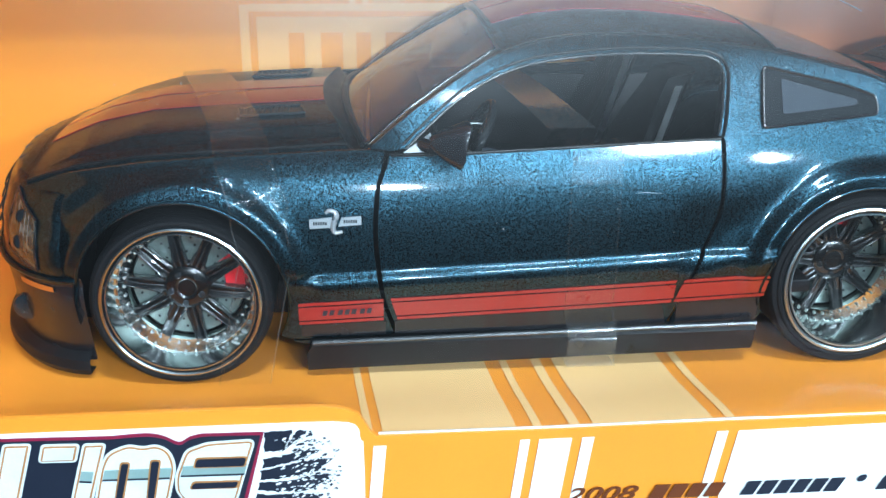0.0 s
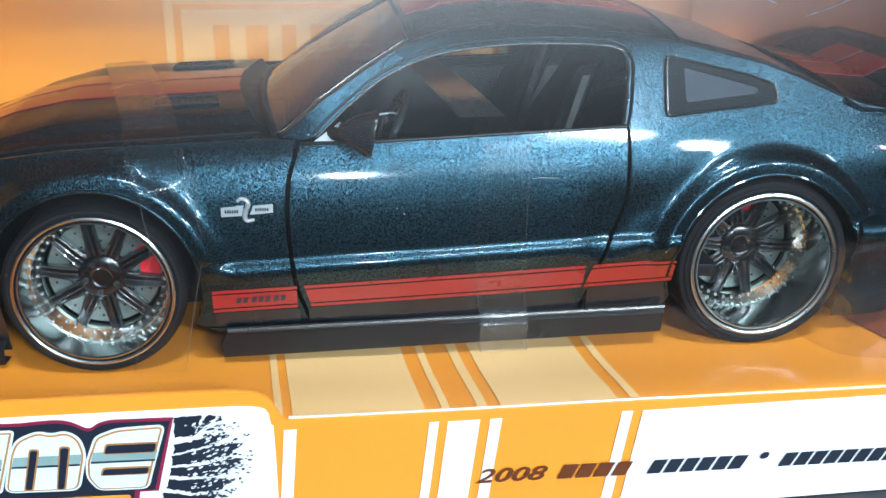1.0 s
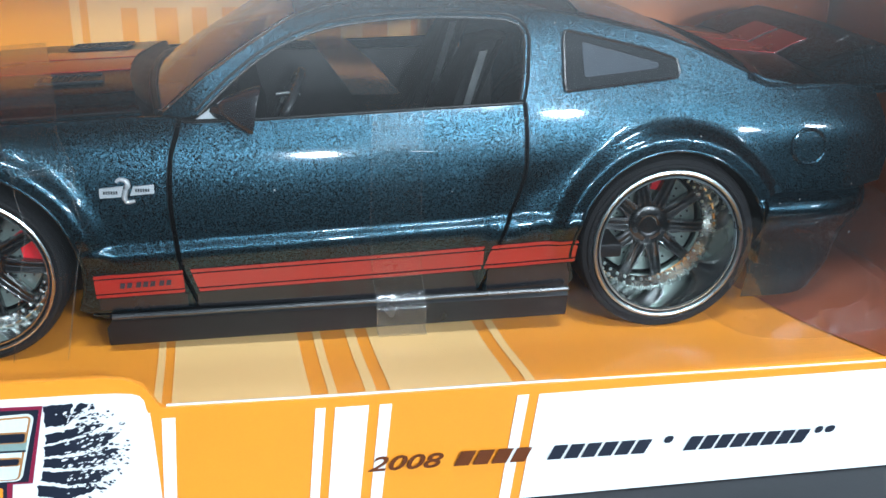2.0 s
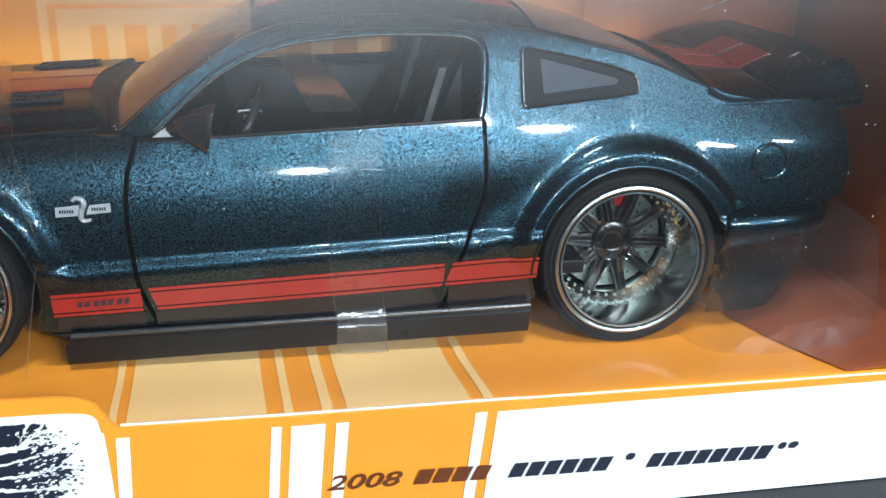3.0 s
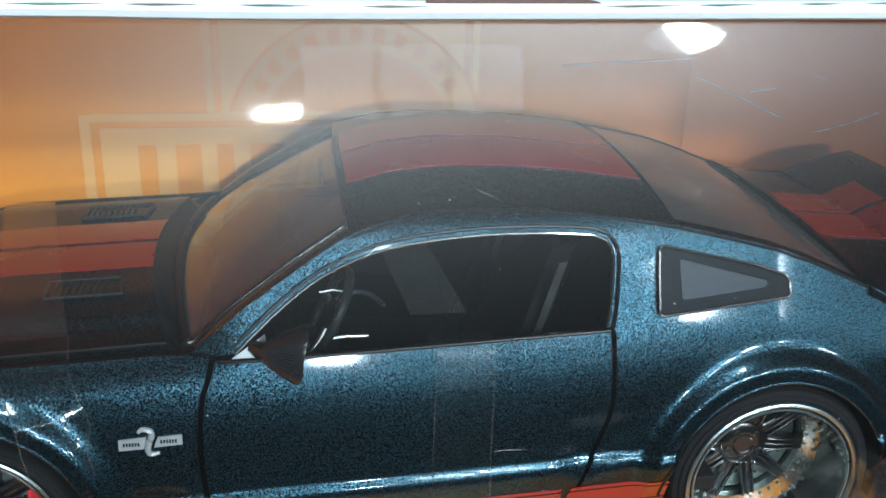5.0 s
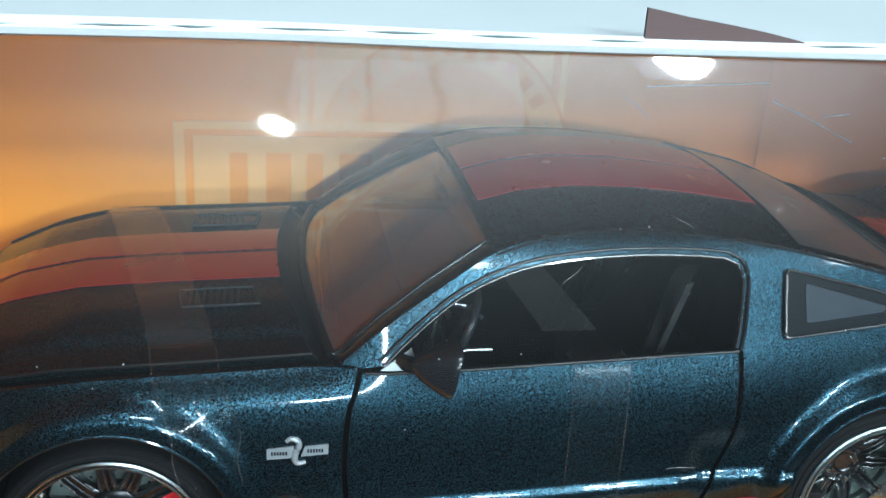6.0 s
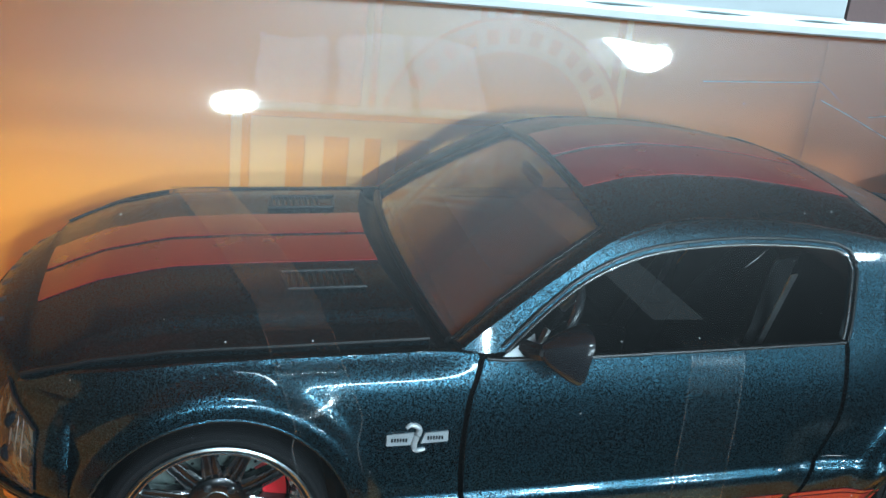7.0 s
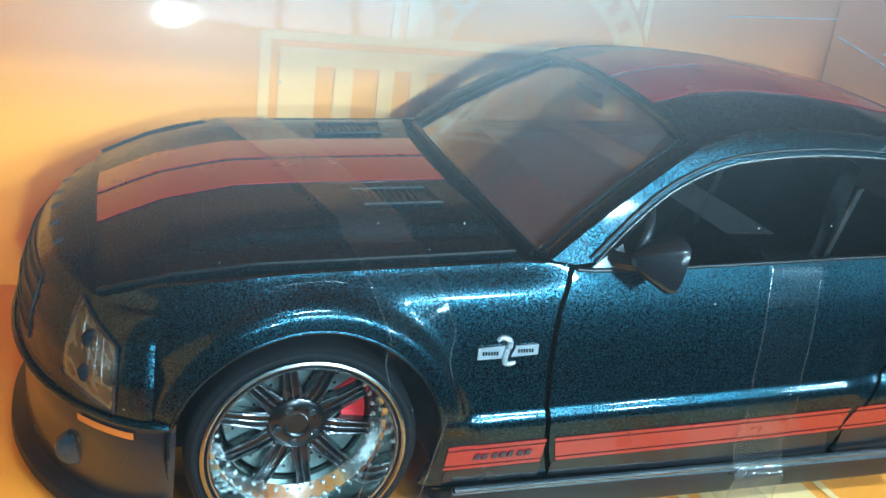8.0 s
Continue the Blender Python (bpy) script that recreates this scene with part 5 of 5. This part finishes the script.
def door_strap(shift):
    pts = [(1.53 + shift, 0.5, 0.012), (1.53 + shift, 0.12, 0.014), (1.53 + shift, 0.04, 0.03)]
    for z, y in ((0.06, 0.034), (0.12, 0.022), (0.160, 0.012), (0.200, 0.038)):  # bent over the skirt's bead
        pts.append((1.52 + shift, y, z))
    for z in (0.3, 0.42, 0.55, 0.7, 0.85, 0.93):
        x = 1.52 + shift - 0.02 * math.sin(math.pi * z)
        pts.append((x, side_y(x, z) - 0.012, z))
    return spline(pts + [(1.49 + shift, 0.14, 0.965)], 3)


def inner_strap(shift):
    pts = []
    for s in np.linspace(0.0, 1, 12):
        pts.append((1.465 + shift - 0.17 * s, 0.14 + s * 1.62, 0.965 + 0.02 * math.sin(math.pi * s)))
    return spline(pts, 3)


strap = tagged(holder("clear_strap", 1.6, 0.0, 0.02), "clear plastic strap passed through the car's door window", "strap", "clear straps")
left, right = door_strap(0.0), door_strap(0.195)
fold = next(i for i, p in enumerate(left) if p[2] > 0.21)
taut = next(i for i, p in enumerate(left) if p[2] > 0.76)
band(left[fold : taut + 1], right[fold : taut + 1], "strap_band", THIN_STRAP, strap)
band(left[taut:], right[taut:], "taut_band", GLINT_STRAP, strap)
band(left[: fold + 1], right[: fold + 1], "creased_band", STRAP, strap)
for side in (left, right):
    mesh_object("strap_edge", *tube(side, 0.0018, 5), EDGE_PLASTIC, strap)
half = len(inner_strap(0.0)) // 9
band(inner_strap(0.0)[: half + 1], inner_strap(0.195)[: half + 1], "inner_band", THIN_STRAP, strap)
# same strap, with its bright reflection put into a paler material
band(inner_strap(0.0)[half:], inner_strap(0.195)[half:], "sheen_band", SHEEN_STRAP, strap)


def blister_at(a, h):
    ca, sa = math.cos(a), math.sin(a)
    grow = 1 - 0.10 * h - 0.35 * max(0, h - 0.8) / 0.2
    x = 3.42 + 0.47 * grow * math.copysign(abs(ca) ** 0.5, ca)
    y = 0.55 + 0.70 * grow * math.copysign(abs(sa) ** 0.5, sa)
    return (x, y, 0.006 + 0.50 * min(1, h / 0.9) ** 0.9)


vf = grid(blister_at, np.linspace(0, 2 * math.pi, 65), np.linspace(0, 1, 16))
blister = mesh_object("blister", *vf, BLISTER)
tagged(blister, "clear moulded plastic blister round the car's tail", "packaging")
blister.visible_shadow = False


# ---- title plate print: a framed band of rounded blocks, and burnt-rubber shards ----
def grown(poly, d):
    """The outline moved outwards by d; poly runs counter-clockwise."""
    out = []
    for i, p in enumerate(poly):
        p, a, b = Vector(p), Vector(poly[i - 1]), Vector(poly[(i + 1) % len(poly)])
        n1, n2 = (p - a).normalized(), (b - p).normalized()
        n = Vector((n1.y + n2.y, -n1.x - n2.x))
        out.append(tuple(p + n.normalized() * d))
    return out


crimson = [(-1.6, -0.36), (0.165, -0.36), (0.19, -0.238), (0.256, -0.240), (0.340, 0.095), (0.16, 0.100)] + spline([(0.127, 0.101), (0.085, 0.090), (0.047, 0.069), (0.0, 0.098), (-0.04, 0.112), (-0.08, 0.114), (-0.13, 0.112), (-0.175, 0.109)], 4) + [(-0.396, 0.116), (-1.6, 0.15)]
front_print(crimson, CRIMSON, 2, "printed_band")
navy = [(-1.6, -0.36), (0.150, -0.36), (0.172, -0.228), (0.244, -0.229), (0.327, 0.082), (0.16, 0.088)] + spline([(0.127, 0.088), (0.085, 0.078), (0.046, 0.056), (0.0, 0.085), (-0.04, 0.098), (-0.08, 0.101), (-0.13, 0.099), (-0.175, 0.096)], 4) + [(-0.399, 0.104), (-1.6, 0.138)]
front_print(navy, INK, 3, "printed_band")
# plain pale blocks with golden rims, a teal band across them, and dark slots
HUMPED = fillet([(-0.268, -0.190), (-0.022, -0.200), (0.020, -0.040), (0.010, 0.030), (-0.030, 0.062), (-0.078, 0.050), (-0.122, 0.068), (-0.195, 0.036), (-0.222, -0.018)], 0.03)
BARRED = fillet([(0.050, -0.208), (0.218, -0.214), (0.262, -0.066), (0.302, 0.062), (0.143, 0.058), (0.070, 0.030), (0.044, -0.035), (0.026, -0.080), (0.020, -0.15)], 0.022)
CAPPED = fillet([(-0.352, -0.190), (-0.290, -0.190), (-0.205, 0.076), (-0.268, 0.078)], 0.008)
SHORT = fillet([(-0.425, 0.018), (-0.312, 0.014), (-0.292, 0.079), (-0.405, 0.083)], 0.008)
STEMS = [fillet([(x - 0.08, -0.185), (x, -0.185), (x + 0.09, 0.090), (x + 0.01, 0.092)], 0.008) for x in (-0.54, -0.86, -1.02, -1.30)]
for shape in [HUMPED, BARRED, CAPPED, SHORT] + STEMS:
    for d, level, mat in ((0.008, 4, PALE_TEAL), (0.0, 5, GOLD), (-0.007, 6, PALE_TEAL)):
        front_print(grown(shape, d), mat, level, "printed_block")
for x0, x1 in ((-0.300, -0.255), (-0.222, 0.012), (0.046, 0.272)):
    front_print([(x0 - 0.006, -0.072), (x1 - 0.010, -0.078), (x1 + 0.002, -0.036), (x0 + 0.006, -0.032)], TEAL, 7, "printed_bar")
    front_print([(x0 - 0.008, -0.081), (x1 - 0.012, -0.087), (x1 - 0.010, -0.078), (x0 - 0.006, -0.072)], INK, 7, "printed_bar")
SLOTS = [[(-0.198, -0.178), (-0.176, -0.179), (-0.129, -0.004), (-0.153, -0.002)], [(-0.088, -0.184), (-0.066, -0.185), (-0.024, 0.000), (-0.051, 0.002)],
         [(0.092, -0.036), (0.264, -0.040), (0.274, -0.004), (0.104, 0.000)], [(0.070, -0.134), (0.228, -0.138), (0.238, -0.112), (0.082, -0.108)]]
for slot in SLOTS:
    front_print(fillet(grown(slot, 0.008), 0.012), GOLD, 8, "printed_slot")
    front_print(fillet(slot, 0.010), INK, 9, "printed_slot")
front_print(fillet([(-0.40, -0.345), (0.140, -0.345), (0.158, -0.244), (-0.014, -0.238), (-0.40, -0.232)], 0.015), ORANGE, 5, "printed_block")

rng = random.Random(4)
pieces = []


def on_print(a, b, h):
    return on_front(a, b, 0.006 + h)


def ragged(poly, rough):
    """Breaks an outline up into small uneven steps."""
    out = []
    for a, b in zip(poly, poly[1:] + poly[:1]):
        n = max(2, int(math.hypot(b[0] - a[0], b[1] - a[1]) / 0.010))
        for i in range(n):
            f = i / n
            out.append((a[0] + (b[0] - a[0]) * f + rng.uniform(-rough, rough), a[1] + (b[1] - a[1]) * f + rng.uniform(-rough, rough)))
    return out


# broad tread blocks run out from the end of the band, breaking into crumbs
TREADS = [[(0.342, 0.094), (0.334, 0.004), (0.400, 0.006), (0.440, 0.096)], [(0.400, 0.004), (0.430, 0.030), (0.490, 0.092), (0.455, 0.094)],
          [(0.330, -0.030), (0.326, -0.072), (0.420, -0.050), (0.500, -0.020), (0.535, 0.002), (0.470, 0.000)],
          [(0.318, -0.084), (0.314, -0.124), (0.400, -0.122), (0.520, -0.096), (0.575, -0.040), (0.500, -0.040), (0.410, -0.064)],
          [(0.308, -0.138), (0.302, -0.172), (0.370, -0.186), (0.470, -0.186), (0.560, -0.140), (0.550, -0.110), (0.430, -0.136)],
          [(0.296, -0.190), (0.284, -0.232), (0.380, -0.262), (0.470, -0.262), (0.530, -0.210), (0.440, -0.202), (0.350, -0.200)],
          [(0.270, -0.250), (0.262, -0.300), (0.360, -0.330), (0.450, -0.300), (0.470, -0.278), (0.370, -0.276)]]
for poly in TREADS:
    pieces.append(plate(ragged(poly, 0.0032), on_print, 0.002))
flecks = []
for k in range(230):  # worn spots where the white shows through the blocks
    u, v = 0.36 + 0.23 * rng.random() ** 0.7, rng.uniform(-0.30, 0.09)
    size, lean = rng.uniform(0.002, 0.006), rng.uniform(0.1, 0.7)
    poly = []
    for i in range(5):
        a, q = 2 * math.pi * i / 5, size * rng.uniform(0.5, 1.3)
        e, f = 1.9 * q * math.cos(a), 0.8 * q * math.sin(a)
        poly.append((u + e * math.cos(lean) - f * math.sin(lean), v + e * math.sin(lean) + f * math.cos(lean)))
    flecks.append(plate(poly, lambda a, b, h: on_front(a, b, 0.0092 + h), 0.001))
tagged(mesh_object("worn_print", *joined(flecks), WHITE, box, smooth=False), "white worn flecks in the splatter print", kind="stuff")
for k in range(260):
    deg, r = rng.uniform(-50, 46), 0.30 + 0.15 * rng.random() ** 1.3
    u, v = 0.155 + r * math.cos(radians(deg)), -0.085 + 0.72 * r * math.sin(radians(deg))
    if v > 0.09 or v < -0.36 or u < 0.30 + 0.25 * v:
        continue
    size = rng.uniform(0.002, 0.0075)
    n = rng.randint(4, 6)
    lean = radians(deg * 0.8)
    poly = []
    for i in range(n):
        a, q = 2 * math.pi * i / n, size * rng.uniform(0.5, 1.2)
        e, f = 1.8 * q * math.cos(a), q * math.sin(a)
        poly.append((u + e * math.cos(lean) - f * math.sin(lean), v + e * math.sin(lean) + f * math.cos(lean)))
    pieces.append(plate(poly, lambda a, b, h: on_front(a, b, 0.0085 + h), 0.001))
tagged(mesh_object("rubber_splatter", *joined(pieces), INK, box, smooth=False), "black burnt-rubber splatter print", kind="stuff")

# ---- model line on the front: the year, then plain slanted bars ----
def line_z(x):
    return -0.317 - 0.0215 * (x - 1.442)


curve = bpy.data.curves.new("year", "FONT")
curve.body, curve.size, curve.shear, curve.extrude, curve.offset = "2008", 0.098 * K, 0.32, 0.0006 * K, 0.0016 * K
curve.resolution_u = 3
text_ob = bpy.data.objects.new("year_text", curve)
scene.collection.objects.link(text_ob)
bpy.context.view_layer.update()
flat = bpy.data.meshes.new_from_object(text_ob.evaluated_get(bpy.context.evaluated_depsgraph_get()))
bpy.data.objects.remove(text_ob)
width = max(v.co.x for v in flat.vertices) / K
verts = []
for v in flat.vertices:
    u = 1.442 + (v.co.x / K) * 0.290 / width
    verts.append(on_front(u, line_z(u) + v.co.y / K, 0.008 + v.co.z / K))
faces = [tuple(p.vertices) for p in flat.polygons]
mesh_object("year_print", verts, faces, BROWN_INK, box, "printed model year 2008", smooth=False)


def word(x0, x1, count, mat, high=0.068):
    pitch = (x1 - x0) / count
    for i in range(count):
        a, b = x0 + i * pitch, x0 + (i + 0.80) * pitch
        front_print([(a, line_z(a)), (b, line_z(b)), (b + 0.026, line_z(b) + high), (a + 0.026, line_z(a) + high)], mat, 3, "printed_mark")


word(1.772, 2.065, 4, BROWN_INK)
word(2.140, 2.550, 6, INK)
word(2.700, 3.225, 8, INK)
for u, w in ((2.610, 0.035), (3.255, 0.030), (3.298, 0.040)):
    front_print(rounded([(u, line_z(u) + 0.045), (u + w, line_z(u) + 0.045), (u + w + 0.008, line_z(u) + 0.078), (u + 0.008, line_z(u) + 0.078)], 1), INK, 3, "printed_mark")

# ---- dust specks, painted glints and scratches on the window film ----
rng = random.Random(11)
specks = []
for k in range(115):
    if k < 70:
        x, t = rng.uniform(-0.9, 3.6), rng.uniform(0.2, 0.97)
    else:  # more at the car's tail, also painting glints where the wrap bunches up
        x, t = 3.15 + rng.gauss(0, 0.22), rng.uniform(0.25, 0.85)
    r = rng.choice((0.0015, 0.0015, 0.002, 0.003)) * (1 if k < 70 else 1.3)
    n = rng.randint(4, 6)
    spots = [(x + r * rng.uniform(0.5, 1.3) * math.cos(2 * math.pi * i / n), t + 0.5 * r * rng.uniform(0.5, 1.3) * math.sin(2 * math.pi * i / n)) for i in range(n)]
    specks.append(([tuple(Vector(film(a, b)) - Vector((0, 0.003, 0))) for a, b in spots], [tuple(range(n))]))
tagged(mesh_object("dust_and_glints", *joined(specks), SPECK, box, smooth=False), "pale dust specks and painted glints on the window film", kind="stuff")
scratches = []
for k in range(7):
    x, t = rng.uniform(0.2, 3.4), rng.uniform(0.45, 0.95)
    way, size = rng.uniform(-0.8, 0.8), rng.uniform(0.04, 0.16)
    line = [film(x + size * f * math.cos(way), t + 0.5 * size * f * math.sin(way) + 0.001 * math.sin(5 * f + k)) for f in np.linspace(0, 1, 8)]
    scratches.append(tube([tuple(Vector(p) - Vector((0, 0.003, 0))) for p in line], [0.0002 + 0.0005 * math.sin(math.pi * f) for f in np.linspace(0, 1, 8)], 4))
tagged(mesh_object("scratches", *joined(scratches), SPECK, box), "fine pale scratches on the window film", kind="stuff")
folds = []
x = X0
while x < X1:
    size = rng.uniform(0.04, 0.22)
    if not 1.36 < x + size / 2 < 1.86:
        line = [(u, front_y(u) - 0.050 + rng.uniform(-0.002, 0.002), TOP_Z + 0.018 + 0.004 * math.sin(3 * u)) for u in np.linspace(x, x + size, 6)]
        folds.append(tube(line, [0.0005, 0.002, 0.003, 0.0024, 0.0015, 0.0005], 5))
    x += size + rng.uniform(0.02, 0.12)
mesh_object("frayed_fold", *joined(folds), FOLD, box, "frayed dark fold along the top card")

# scuffed creases in the folded corner and the back card
for line in ([(0.02, 1.395), (0.16, 1.315), (0.34, 1.205)], [(0.46, 1.145), (0.58, 1.215), (0.70, 1.30)], [(0.22, 1.325), (0.31, 1.352)]):
    crease = spline([corner_at(a, z, 0.006) for a, z in line], 6)
    mesh_object("card_crease", *tube(crease, [0.001 + 0.0028 * abs(math.sin(2.1 * i + line[0][0] * 9)) for i in range(len(crease))], 6), CARD_EDGE, box, "pale scuffed crease in the card")
fold_line = spline([(2.40, BACK_Y - 0.006, 1.452), (2.9, BACK_Y - 0.006, 1.476), (3.27, BACK_Y - 0.006, 1.497)], 6)
mesh_object("card_crease", *tube(fold_line, 0.0028, 6), CARD_EDGE, box, "pale scuffed crease in the card")
